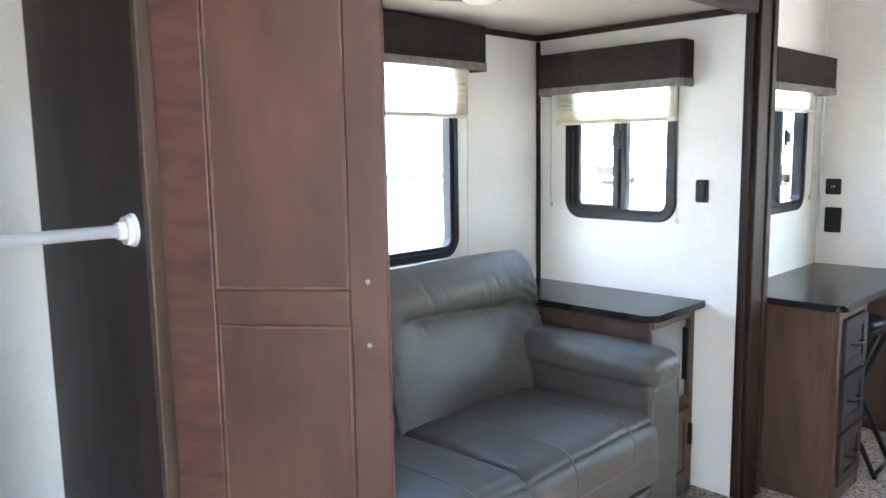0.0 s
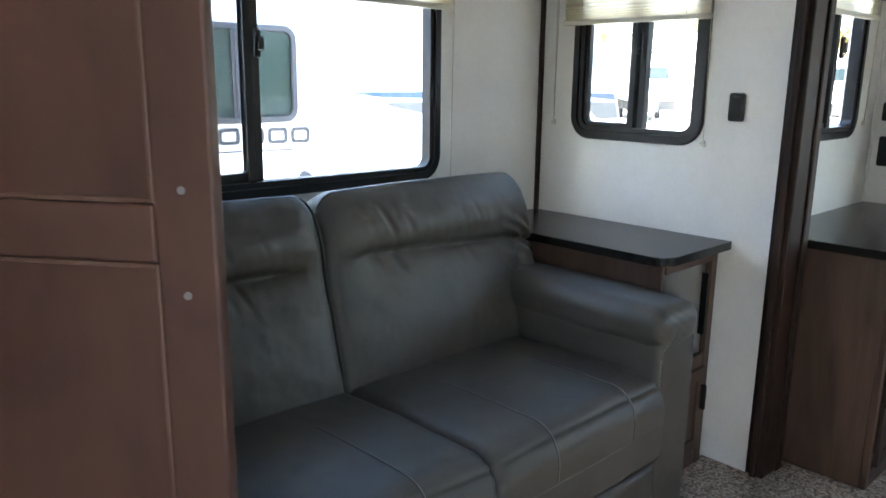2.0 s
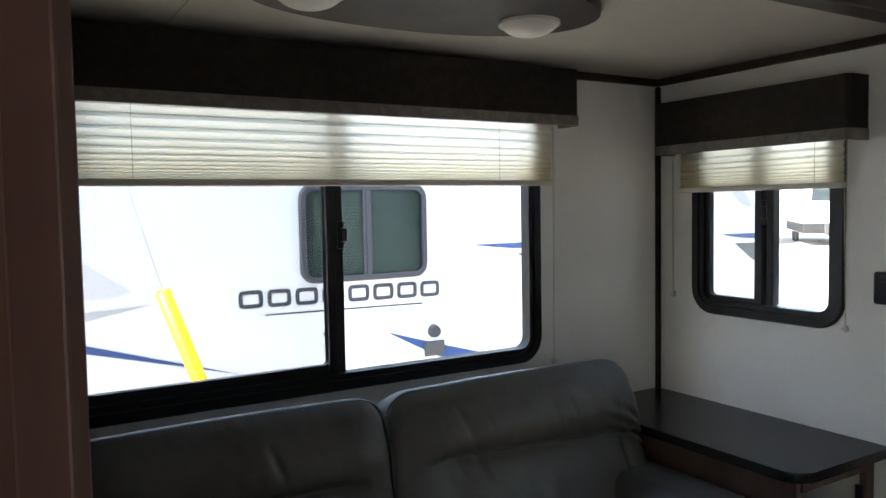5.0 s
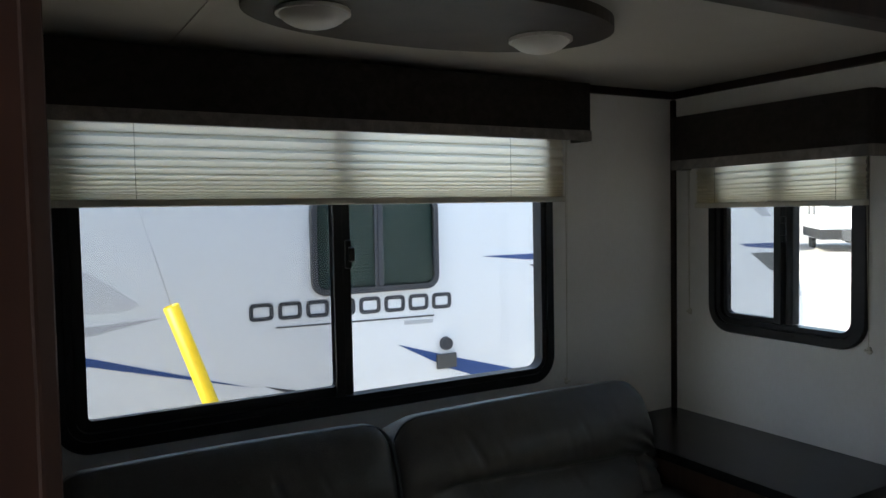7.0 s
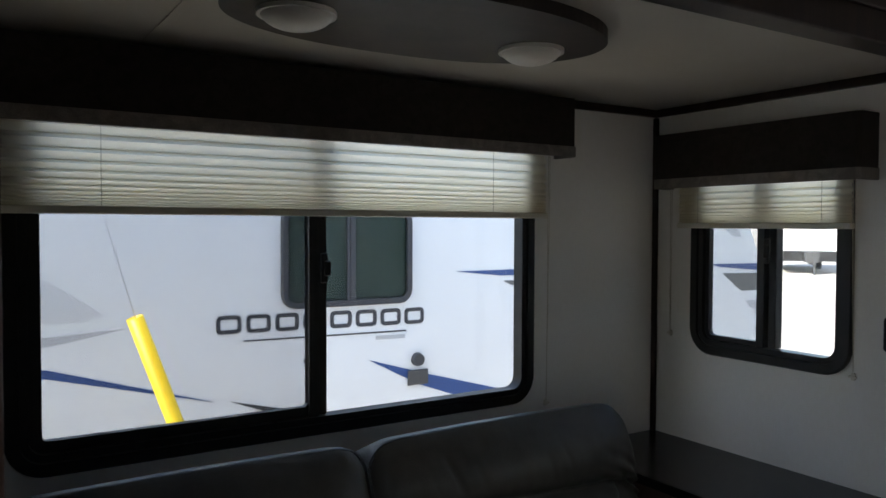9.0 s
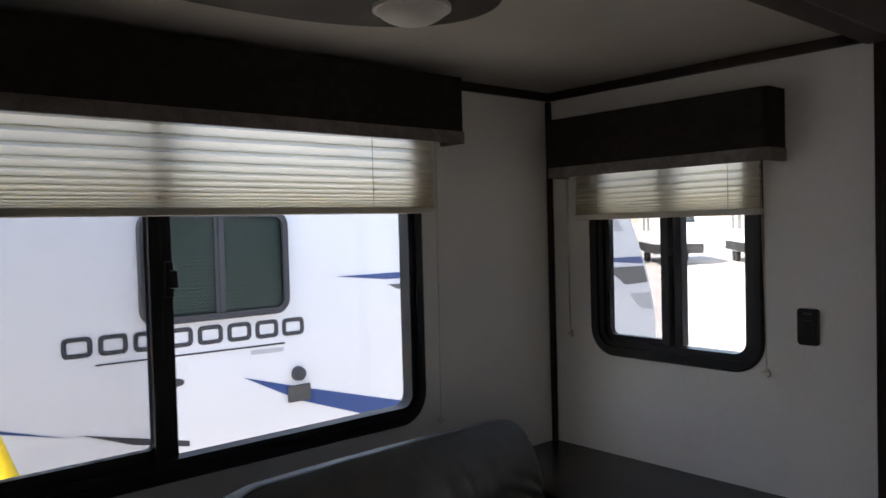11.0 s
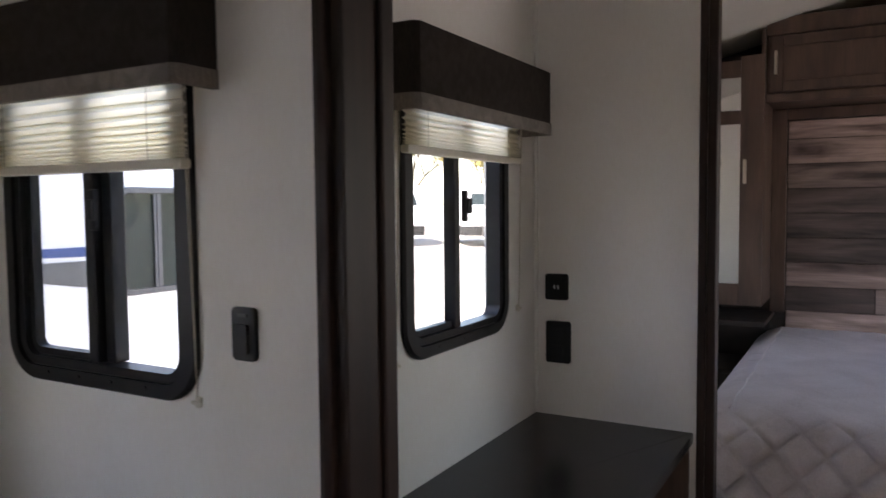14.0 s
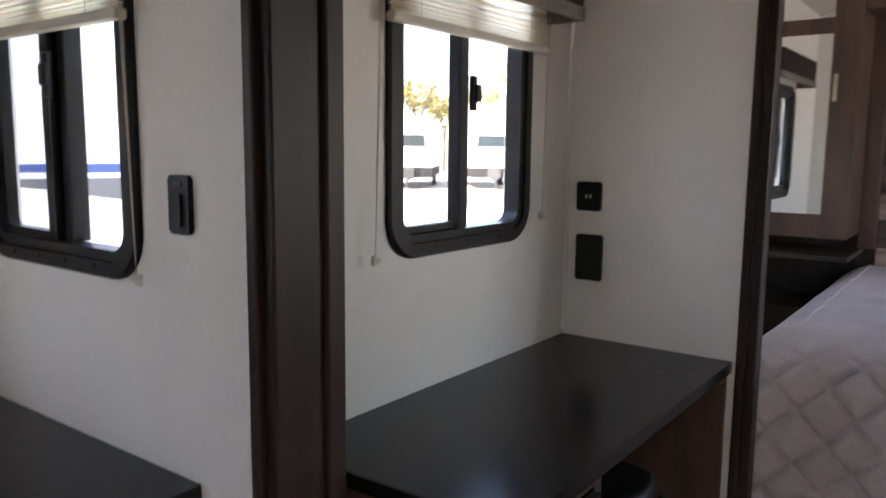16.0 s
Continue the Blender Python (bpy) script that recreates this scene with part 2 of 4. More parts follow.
def tube(name, pts, r, mat, parent=None, seg=6):
    """A round cord or bar along points, as a mesh."""
    bm = bmesh.new()
    rings = []
    pts = [Vector(p) for p in pts]
    for i, p in enumerate(pts):
        d = (pts[min(i + 1, len(pts) - 1)] - pts[max(i - 1, 0)]).normalized()
        side = d.cross(Vector((0.31, 0.2, 0.93))).normalized()
        up = d.cross(side)
        rings.append([bm.verts.new(p + r * (math.cos(a) * side + math.sin(a) * up)) for a in (2 * math.pi * k / seg for k in range(seg))])
    for ra, rb in zip(rings, rings[1:]):
        for k in range(seg):
            bm.faces.new((ra[k], ra[(k + 1) % seg], rb[(k + 1) % seg], rb[k]))
    bm.faces.new(rings[0])
    bm.faces.new(rings[-1])
    return finish(bm, name, mat, parent, smooth=True)


def rounded(w, h, r, cx=0.0, cy=0.0, seg=8):
    """Outline of a rounded rectangle about its centre."""
    out = []
    for sx, sy, a0 in ((1, 1, 0), (-1, 1, 90), (-1, -1, 180), (1, -1, 270)):
        for k in range(seg + 1):
            a = radians(a0 + 90 * k / seg)
            out.append((cx + sx * (w / 2 - r) + r * math.cos(a), cy + sy * (h / 2 - r) + r * math.sin(a)))
    return out


def add_ring(bm, outer, inner, z0, z1, chamfer=0.0):
    """A frame between two outlines of one count, from z0 to z1 along local z."""
    n = len(outer)
    def loop(pts, z):
        return [bm.verts.new((x, y, z)) for x, y in pts]
    a, b, c, d = loop(outer, z0), loop(outer, z1 - chamfer), loop(inner, z1), loop(inner, z0)
    cx = sum(p[0] for p in outer) / n
    cy = sum(p[1] for p in outer) / n
    if chamfer:
        e = loop([(x + (cx - x) / max(abs(cx - x), 0.02) * chamfer * 0.7, y + (cy - y) / max(abs(cy - y), 0.02) * chamfer * 0.7) for x, y in outer], z1)
        seq = [a, b, e, c, d]
    else:
        seq = [a, b, c, d]
    for p, q in zip(seq, seq[1:] + seq[:1]):
        for k in range(n):
            bm.faces.new((p[k], p[(k + 1) % n], q[(k + 1) % n], q[k]))


def add_slab(bm, outline, z0, z1):
    lo = [bm.verts.new((x, y, z0)) for x, y in outline]
    hi = [bm.verts.new((x, y, z1)) for x, y in outline]
    n = len(outline)
    for k in range(n):
        bm.faces.new((lo[k], lo[(k + 1) % n], hi[(k + 1) % n], hi[k]))
    bm.faces.new(lo)
    bm.faces.new(hi)


def slab(name, outline, z0, z1, mat, parent=None, m=None, bevel=0.0):
    bm = bmesh.new()
    add_slab(bm, outline, z0, z1)
    if bevel:
        es = [e for e in bm.edges if abs(e.verts[0].co.z - e.verts[1].co.z) < 1e-6]
        bmesh.ops.bevel(bm, geom=es, offset=bevel, segments=3, affect="EDGES", profile=0.5)
    return finish(bm, name, mat, parent, m=m)


def pad(name, lo, hi, r, mat, parent=None, n=(24, 18, 18), shape=None, m=None):
    """A padded block with round edges; shape(point, unit) moves each of its points, unit runs -1..1 along each axis."""
    lo, hi = Vector(lo), Vector(hi)
    c, s = (lo + hi) / 2, (hi - lo) / 2
    bm = bmesh.new()
    verts = {}
    def vert(i, j, k):
        key = (i, j, k)
        if key not in verts:
            u = Vector((2 * i / n[0] - 1, 2 * j / n[1] - 1, 2 * k / n[2] - 1))
            p = Vector((u[0] * s[0], u[1] * s[1], u[2] * s[2]))
            core = Vector([max(-(s[a] - r), min(s[a] - r, p[a])) for a in range(3)])
            d = p - core
            if d.length > 1e-9:
                p = core + d.normalized() * min(r, max(abs(x) for x in d))
            if shape:
                p = shape(p, u)
            verts[key] = bm.verts.new(c + p)
        return verts[key]
    for ax in range(3):
        a, b = (ax + 1) % 3, (ax + 2) % 3
        for side in (0, n[ax]):
            for i in range(n[a]):
                for j in range(n[b]):
                    quad = []
                    for di, dj in ((0, 0), (1, 0), (1, 1), (0, 1)):
                        idx = [0, 0, 0]
                        idx[ax], idx[a], idx[b] = side, i + di, j + dj
                        quad.append(vert(*idx))
                    bm.faces.new(quad)
    return finish(bm, name, mat, parent, smooth=True, m=m)


# frames of reference: local x along the wall, local y up, local z into the room
def facing(x, y, z, yaw):
    """yaw 0: the wall faces -y; yaw -90: it faces -x."""
    return pose(x, y, z, 90, 0, yaw)


# ---- structure ----
FZ = -0.05                         # floor
XE, YW = 2.91, 2.27                # slide-out: end wall, back wall
YS, XB = 1.395, 4.13               # side wall, bedroom partition
SC = 1.92                          # slide ceiling
PLW = 6.2                          # head wall of the bedroom
YO = -1.05                         # opposite side wall

tagged(box("floor", (-1.2, YO - 0.05, FZ - 0.06), (PLW + 0.06, 1.2, FZ), CARPET, bevel=0), "speckled grey-beige carpet over the whole floor", "floor", kind="structure")
tagged(box("floor_slide", (-0.9, 1.203, FZ - 0.058), (2.93, YW + 0.06, FZ + 0.002), CARPET, bevel=0), "speckled grey-beige carpet in the slide-out", "floor", kind="structure")
box("floor_side", (2.933, 1.203, FZ - 0.06), (PLW + 0.06, YS + 0.06, FZ), CARPET, bevel=0)
tagged(bpy.data.objects["floor_side"], "speckled carpet under the desk", "floor", kind="structure")


def holed_wall(name, axis, at, thick, span, z, holes, label):
    """Wall at axis=at, from span[0] to span[1] along it, with holes (a0, a1, z0, z1)."""
    cuts = sorted(holes)
    spans, a = [], span[0]
    for a0, a1, z0, z1 in cuts:
        spans += [(a, a0, z[0], z[1]), (a0, a1, z[0], z0), (a0, a1, z1, z[1])]
        a = a1
    spans.append((a, span[1], z[0], z[1]))
    out = []
    for p, q, r, s in spans:
        if q - p < 1e-4 or s - r < 1e-4:
            continue
        if axis == "y":
            out.append(((p, at, r), (q, at + thick, s)))
        else:
            out.append(((at, p, r), (at + thick, q, s)))
    return tagged(boxes(name, out, WALL), label, "wall", kind="structure")


# windows: outer sizes in wall coordinates
BW = (0.862, 2.345, 0.935, 1.83)   # x0 x1 z0 z1 on the slide's back wall
SW = (1.541, 2.102, 1.073, 1.77)   # y0 y1 z0 z1 on the slide's end wall
DW = (3.350, 3.905, 1.073, 1.77)   # x0 x1 z0 z1 on the side wall
RW = (4.75, 5.45, 1.05, 1.66)      # bedroom side window
def hole(w):
    return (w[0] + 0.03, w[1] - 0.03, w[2] + 0.03, w[3] - 0.03)


holed_wall("wall_slide_back", "y", YW, 0.05, (-0.9, XE + 0.05), (FZ, SC + 0.05), [hole(BW)], "white textured wallboard behind the sofa")
holed_wall("wall_slide_end", "x", XE, 0.05, (1.273, YW - 0.001), (FZ, SC + 0.05), [hole(SW)], "white textured wallboard at the slide-out end")
holed_wall("wall_side", "y", YS, 0.05, (2.965, PLW), (FZ, 2.3), [hole(DW), hole(RW)], "white textured wallboard beside the desk")
holed_wall("wall_partition", "x", XB, 0.035, (0.885, YS - 0.001), (FZ, 2.4), [], "white partition between desk and bedroom")
holed_wall("wall_opposite", "y", YO - 0.05, 0.05, (-1.2, PLW), (FZ, 2.3), [(-1.10, -0.48, FZ + 0.01, 1.85), (4.45, 5.95, 0.8, 1.85)], "white side wall with an open entrance")
holed_wall("wall_back", "x", -1.2, 0.05, (YO, YW), (FZ, 2.6), [], "white rear wall")
holed_wall("wall_slide_start", "x", -0.9, 0.05, (1.22, YW), (FZ, SC + 0.05), [], "white end wall behind the wardrobe")
holed_wall("wall_header", "y", 1.29, 0.05, (-1.15, XE + 0.05), (SC + 0.055, 2.35), [], "white wall above the slide-out")
holed_wall("wall_side_start", "y", 1.30, 0.05, (-1.15, -0.85), (FZ, SC + 0.05), [], "white wall beside the slide-out")
tagged(box("wall_head", (PLW, YO, FZ), (PLW + 0.05, YS + 0.05, 2.75), DARKWOOD, bevel=0), "dark wall at the bed head", "wall", kind="structure")

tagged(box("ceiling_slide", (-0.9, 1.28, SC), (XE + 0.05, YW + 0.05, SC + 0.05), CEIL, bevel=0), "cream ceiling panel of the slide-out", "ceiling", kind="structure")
bm = bmesh.new()
prof = [(YO - 0.05, 2.14), (-0.3, 2.34), (0.6, 2.34), (YS + 0.05, 2.12)]
SUN_GAP = (-0.05, 0.85, 0.16, 0.595)   # unseen roof opening, added to let sun onto the floor: x0 x1 y0 y1
def ceiling_piece(x0, x1, a, b):
    f = [bm.verts.new(p) for p in ((x0, a[0], a[1]), (x1, a[0], a[1]), (x1, b[0], b[1]), (x0, b[0], b[1]), (x0, a[0], a[1] + 0.06), (x1, a[0], a[1] + 0.06), (x1, b[0], b[1] + 0.06), (x0, b[0], b[1] + 0.06))]
    for q in ((0, 1, 2, 3), (4, 5, 6, 7), (0, 1, 5, 4), (1, 2, 6, 5), (2, 3, 7, 6), (3, 0, 4, 7)):
        bm.faces.new([f[i] for i in q])


ceiling_piece(-1.2, PLW, prof[0], prof[1])
ceiling_piece(-1.2, PLW, prof[2], prof[3])
ceiling_piece(-1.2, SUN_GAP[0], prof[1], prof[2])
ceiling_piece(SUN_GAP[1], PLW, prof[1], prof[2])
ceiling_piece(SUN_GAP[0], SUN_GAP[1], prof[1], (SUN_GAP[2], 2.34))
ceiling_piece(SUN_GAP[0], SUN_GAP[1], (SUN_GAP[3], 2.34), prof[2])
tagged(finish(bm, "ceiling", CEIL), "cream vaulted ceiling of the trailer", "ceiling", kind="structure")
tagged(boxes("trim_ceiling_seam", [((1.145, 1.30, SC - 0.003), (1.165, YW, SC - 0.0005))], CEIL), "thin cover strip on the ceiling seam", "trim", kind="structure")

# wood trims of the slide-out
tagged(boxes("trim_cove", [((0.6, YW - 0.018, SC - 0.028), (XE - 0.018, YW - 0.001, SC - 0.001)), ((XE - 0.018, 1.285, SC - 0.028), (XE - 0.001, YW - 0.001, SC - 0.001))], TRIMWOOD, bevel=0.004), "dark wood strip under the ceiling", "trim", kind="structure")
tagged(boxes("trim_corner", [((XE - 0.020, YW - 0.020, 0.76), (XE - 0.002, YW - 0.002, SC - 0.03))], TRIMWOOD, bevel=0.005), "dark wood corner strip", "trim", kind="structure")
tagged(boxes("trim_jamb", [((2.905, 1.251, FZ + 0.003), (2.93, 1.272, SC)), ((2.885, 1.229, FZ + 0.003), (2.935, 1.251, SC)), ((2.898, 1.207, FZ + 0.003), (3.020, 1.229, SC + 0.05)), ((3.005, 1.229, FZ + 0.003), (3.02, 1.392, SC + 0.1)), ((2.992, 1.197, FZ + 0.003), (3.03, 1.2075, SC + 0.05))], TRIMWOOD, bevel=0.004), "dark wood jamb of the slide-out opening", "trim", kind="structure")
tagged(boxes("trim_header", [((-0.9, 1.218, SC - 0.035), (2.897, 1.283, SC + 0.055)), ((-0.9, 1.208, SC + 0.03), (2.93, 1.2175, SC + 0.055))], TRIMWOOD, bevel=0.004), "dark wood header of the slide-out opening", "trim", kind="structure")
tagged(boxes("trim_partition", [((XB - 0.008, 0.858, FZ + 0.003), (XB + 0.043, 0.884, 2.33)), ((XB - 0.012, 0.884, FZ + 0.003), (XB - 0.001, 0.906, 2.3))], TRIMWOOD, bevel=0.004), "dark wood end cap of the partition", "trim", kind="structure")
tagged(boxes("trim_side_corner", [((XB - 0.012, YS - 0.012, 0.79), (XB - 0.001, YS - 0.001, 2.1))], WALL, bevel=0.003), "white cover strip in the wall corner", "trim", kind="structure")


def window(name, m, w, h, label, lever=1, sash=0.016, screen=True):
    """Sliding window with a black rounded frame, centre bars and two panes."""
    base = tagged(empty(name, m), label, "window", kind="structure")
    r = 0.085
    bm = bmesh.new()
    add_ring(bm, rounded(w, h, r), rounded(w - 0.060, h - 0.060, r - 0.03), -0.002, 0.014, 0.006)
    add_ring(bm, rounded(w - 0.0602, h - 0.0602, r - 0.03), rounded(w - 0.098, h - 0.098, r - 0.049), -0.036, 0.007, 0.003)
    finish(bm, "frame", BLACK, base)
    bm = bmesh.new()
    add_box(bm, (-0.028, -h / 2 + 0.049, -0.030), (0.000, h / 2 - 0.049, 0.004), 0.003)
    add_box(bm, (0.004, -h / 2 + 0.049, -0.048), (0.030, h / 2 - 0.049, -0.012), 0.003)
    finish(bm, "centre_bar", BLACK, base)
    bm = bmesh.new()
    sw, sh = w / 2 - 0.049, h - 0.098
    add_ring(bm, rounded(sw, sh, r - 0.05, -w / 4 + 0.0245, 0), rounded(sw - 2 * sash, sh - 2 * sash, max(0.012, r - 0.05 - sash), -w / 4 + 0.0245, 0), -0.028, -0.006, 0.003)
    finish(bm, "sash", BLACK, base)
    bm = bmesh.new()
    x = lever * 0.012
    add_box(bm, (x - 0.009, -0.035, 0.004), (x + 0.009, 0.045, 0.018), 0.004)
    add_box(bm, (x - 0.004, -0.015, 0.016), (x + 0.016, 0.025, 0.026), 0.004)
    finish(bm, "latch", PLASTIC, base)
    for lo, hi, z in ((-w / 2 + 0.04, -0.012, -0.018), (0.012, w / 2 - 0.04, -0.032)):
        p = box("pane", (lo, -h / 2 + 0.04, z), (hi, h / 2 - 0.04, z + 0.003), GLASS, base, bevel=0)
        p.visible_shadow = False
    if screen:
        p = box("insect_screen", (-w / 2 + 0.04, -h / 2 + 0.04, -0.046), (-0.005, h / 2 - 0.04, -0.045), SCREEN, base, bevel=0)
        p.visible_shadow = False
    k = int(w / 0.14)
    for s in (-1, 1):
        for i in range(k):
            u = -w / 2 + r + (w - 2 * r) * (i + 0.5) / k
            rod("screw", (u, s * (h / 2 - 0.02), 0.0105), (u, s * (h / 2 - 0.02), 0.0165), 0.004, BLACK, base, 8)
    return base


def mid(w):
    return (w[0] + w[1]) / 2, (w[2] + w[3]) / 2, w[1] - w[0], w[3] - w[2]


cx, cz, ww, wh = mid(BW)
window("window_1", facing(cx, YW, cz, 0), ww, wh, "wide black-framed sliding window above the sofa", sash=0.028)
cx, cz, ww, wh = mid(SW)
window("window_2", facing(XE, cx, cz, -90), ww, wh, "small black-framed sliding window above the side table")
cx, cz, ww, wh = mid(DW)
window("window_3", facing(cx, YS, cz, 0), ww, wh, "small black-framed sliding window above the desk")
cx, cz, ww, wh = mid(RW)
window("window_4", facing(cx, YS, cz, 0), ww, wh, "black-framed sliding window beside the bed")


def blind(m, w, top, bottom, label, cords):
    """Pleated shade, half drawn: local x along, y up, z into the room, bottom at y=bottom."""
    base = tagged(empty("pleated_blind", m), label, "blind", group="pleated window blinds")
    bm = bmesh.new()
    ys, y, step = [], bottom + 0.012, 0.0045
    while y < top:
        ys += [(y, 0.019), (y + step * 0.72, 0.004)]
        y += step
        step = min(0.031, step * 1.22)
    rows = []
    cols = 30
    for k, (y, zz) in enumerate(ys):
        rows.append([bm.verts.new((-w / 2 + w * i / cols, y + 0.0007 * noise.noise((i * 0.35, k * 1.7, w)), zz + 0.001 * noise.noise((i * 0.3, k * 0.7, w)))) for i in range(cols + 1)])
    for a, b in zip(rows, rows[1:]):
        for i in range(cols):
            bm.faces.new((a[i], a[i + 1], b[i + 1], b[i]))
    for (y, zz), (y2, _) in zip(ys[::2], ys[2::2]):                  # pressed folds: doubled cloth
        t = min(0.0065, (y2 - y) * 0.36)
        for z in (zz - 0.0035, zz - 0.0055):
            bm.faces.new([bm.verts.new(p) for p in ((-w / 2, y - t * 0.5, z), (w / 2, y - t * 0.5, z), (w / 2, y + t * 0.5, z), (-w / 2, y + t * 0.5, z))])
    finish(bm, "pleats", SHADE, base)
    box("bottom_rail", (-w / 2 - 0.003, bottom - 0.006, 0.0005), (w / 2 + 0.003, bottom + 0.012, 0.024), CREAM, base, 0.004)
    box("head_rail", (-w / 2, top - 0.01, 0.002), (w / 2, top + 0.02, 0.03), CREAM, base, 0.003)
    for x in (-w * 0.36, w * 0.36):
        tube("lift_cord", [(x, bottom + 0.01, 0.0215), (x, top, 0.0215)], 0.0008, CORD, base, 5)
    for x, y in cords:
        e = x + (0.004 if x > 0 else -0.004)
        tube("pull_cord", [(x, top, 0.018), (x, bottom, 0.016), (e, y + 0.06, 0.010), (e, y, 0.008)], 0.0011, CORD, base, 5)
        tube("pull_cord", [(x + 0.006, top, 0.018), (x + 0.006, bottom, 0.016), (e, y, 0.008)], 0.0009, CORD, base, 5)
        bm = bmesh.new()
        add_box(bm, (e - 0.006, y - 0.010, 0.0), (e + 0.006, y + 0.010, 0.010), 0.003)
        add_box(bm, (e - 0.012, y - 0.004, 0.007), (e + 0.012, y + 0.003, 0.013), 0.002)
        finish(bm, "cleat", CREAM, base)
    return base


blind(facing(1.610, YW - 0.016, 0, 0), 1.525, 1.76, 1.533, "cream pleated blind half drawn over the sofa window", [(0.770, 0.93)])
blind(facing(XE - 0.016, 1.835, 0, -90), 0.60, 1.66, 1.503, "cream pleated blind half drawn over the end window", [(0.305, 1.085), (-0.335, 1.13)])
blind(facing(3.632, YS - 0.016, 0, 0), 0.60, 1.66, 1.548, "cream pleated blind half drawn over the desk window", [(0.310, 1.13), (-0.335, 1.085)])


def valance(m, w, z0, z1, depth, label):
    """Fabric-covered box valance with a lighter band along its foot."""
    base = tagged(empty("valance", m), label, "valance", group="window valances")
    bm = bmesh.new()
    def shell(y0, y1, grow, ch):
        a, d = w / 2 + grow, depth + grow
        out = [(-a, 0.001), (-a, d - ch), (-a + ch, d), (a - ch, d), (a, d - ch), (a, 0.001)]
        t = 0.014
        inn = [(-a + t, 0.001), (-a + t, d - ch - 0.004), (-a + ch + 0.004, d - t), (a - ch - 0.004, d - t), (a - t, d - ch - 0.004), (a - t, 0.001)]
        v = [[bm.verts.new((x, y, z)) for x, z in pts] for pts, y in ((out, y0), (out, y1), (inn, y1), (inn, y0))]
        for p, q in zip(v, v[1:] + v[:1]):
            for k in range(5):
                bm.faces.new((p[k], p[k + 1], q[k + 1], q[k]))
        for k in (0, 5):
            bm.faces.new([r[k] for r in v])
    shell(z0 + 0.03, z1, 0.0, 0.012)
    add_box(bm, (-w / 2 + 0.014, z1 - 0.012, 0.001), (w / 2 - 0.014, z1 - 0.001, depth - 0.016))
    finish(bm, "body", VALANCE, base)
    bm = bmesh.new()
    shell(z0, z0 + 0.032, 0.003, 0.012)
    tagged(finish(bm, "band", BAND, base), "lighter woven band")
    return base


valance(facing(1.615, YW, 0, 0), 1.65, 1.722, 1.905, 0.10, "dark brown fabric valance over the sofa window")
valance(facing(XE, 1.838, 0, -90), 0.715, 1.632, 1.815, 0.095, "dark brown fabric valance over the end window")
valance(facing(3.63, YS, 0, 0), 0.74, 1.625, 1.80, 0.105, "dark brown fabric valance over the desk window")
valance(facing(5.10, YS, 0, 0), 0.80, 1.66, 1.80, 0.10, "grey-brown fabric valance over the bedroom window")

# ---- wardrobe with its open door ----
ward = tagged(empty("wardrobe", pose(0, 0, 0)), "dark wood wardrobe, open, with a hanging rod", "wardrobe")
boxes("side_panel", [((0.549, 1.287, FZ + 0.004), (0.566, YW - 0.003, SC - 0.040))], DARKWOOD, ward)
box("back_panel", (-0.845, 1.83, FZ + 0.004), (0.548, 1.845, SC - 0.004), WALL, ward, 0.0)
boxes("face_frame", [((0.5485, 1.2665, FZ + 0.004), (0.580, 1.2865, SC - 0.045)), ((-0.84, 1.2665, FZ + 0.004), (0.548, 1.2865, FZ + 0.12)), ((-0.84, 1.2665, FZ + 0.1205), (-0.45, 1.2865, SC - 0.045))], CABWOOD, ward, 0.003)
# unseen leaf, sized to keep daylight off the wardrobe's back panel
box("closed_door", (-0.448, 1.2485, 0.02), (0.22, 1.266, 1.84), DOORWOOD, ward, 0.0035)
rod("hanging_rod", (-0.84, 1.333, 1.266), (0.547, 1.333, 1.266), 0.011, WHITEPL, ward, 20)
bm = bmesh.new()
for x0, x1, r in ((0.543, 0.549, 0.030), (0.533, 0.5435, 0.026), (0.520, 0.5335, 0.016)):
    bmesh.ops.create_cone(bm, cap_ends=True, segments=24, radius1=r, radius2=r * 0.96, depth=x1 - x0, matrix=Matrix.Translation(((x0 + x1) / 2, 1.333, 1.266)) @ Matrix.Rotation(radians(-90), 4, "Y"))
finish(bm, "rod_flange", WHITEPL, ward)

ANG = math.degrees(math.atan2(-0.788, 0.616))
door = empty("door", pose(0.5647, 1.2503, 0, 0, 0, ANG))    # local x along the leaf, -y to the room
door.parent = ward
DL, DZ0, DZ1 = 0.391, 0.02, 1.84
parts = [((0, 0.0, DZ0), (0.088, 0.021, DZ1)), ((DL - 0.066, 0.0, DZ0), (DL, 0.021, DZ1))]
box("stile", *parts[0], STILEWOOD, door, 0.0035)
box("stile", *parts[1], DOORWOOD, door, 0.0035)
rails = [((0.0885, 0.0008, a), (DL - 0.0665, 0.0202, b)) for a, b in ((DZ0, 0.10), (1.105, 1.166), (1.76, DZ1))]
boxes("rail", rails, DOORWOOD, door, 0.003)
for a, b in ((0.1005, 1.1045), (1.1665, 1.7595)):
    box("panel", (0.0885, 0.008, a), (DL - 0.0665, 0.0175, b), DOORWOOD, door, 0.0)
    boxes("bead", [((0.0887, 0.004, a + 0.0003), (0.094, 0.0079, b - 0.0003)), ((DL - 0.072, 0.004, a + 0.0003), (DL - 0.0667, 0.0079, b - 0.0003)), ((0.0942, 0.004, a + 0.0003), (DL - 0.0722, 0.0079, a + 0.006)), ((0.0942, 0.004, b - 0.006), (DL - 0.0722, 0.0079, b - 0.0003))], BEADWOOD, door, 0.0015)
for z in (1.073, 1.182):
    rod("screw", (DL - 0.034, -0.0015, z), (DL - 0.034, 0.004, z), 0.0042, STEEL, door, 14)
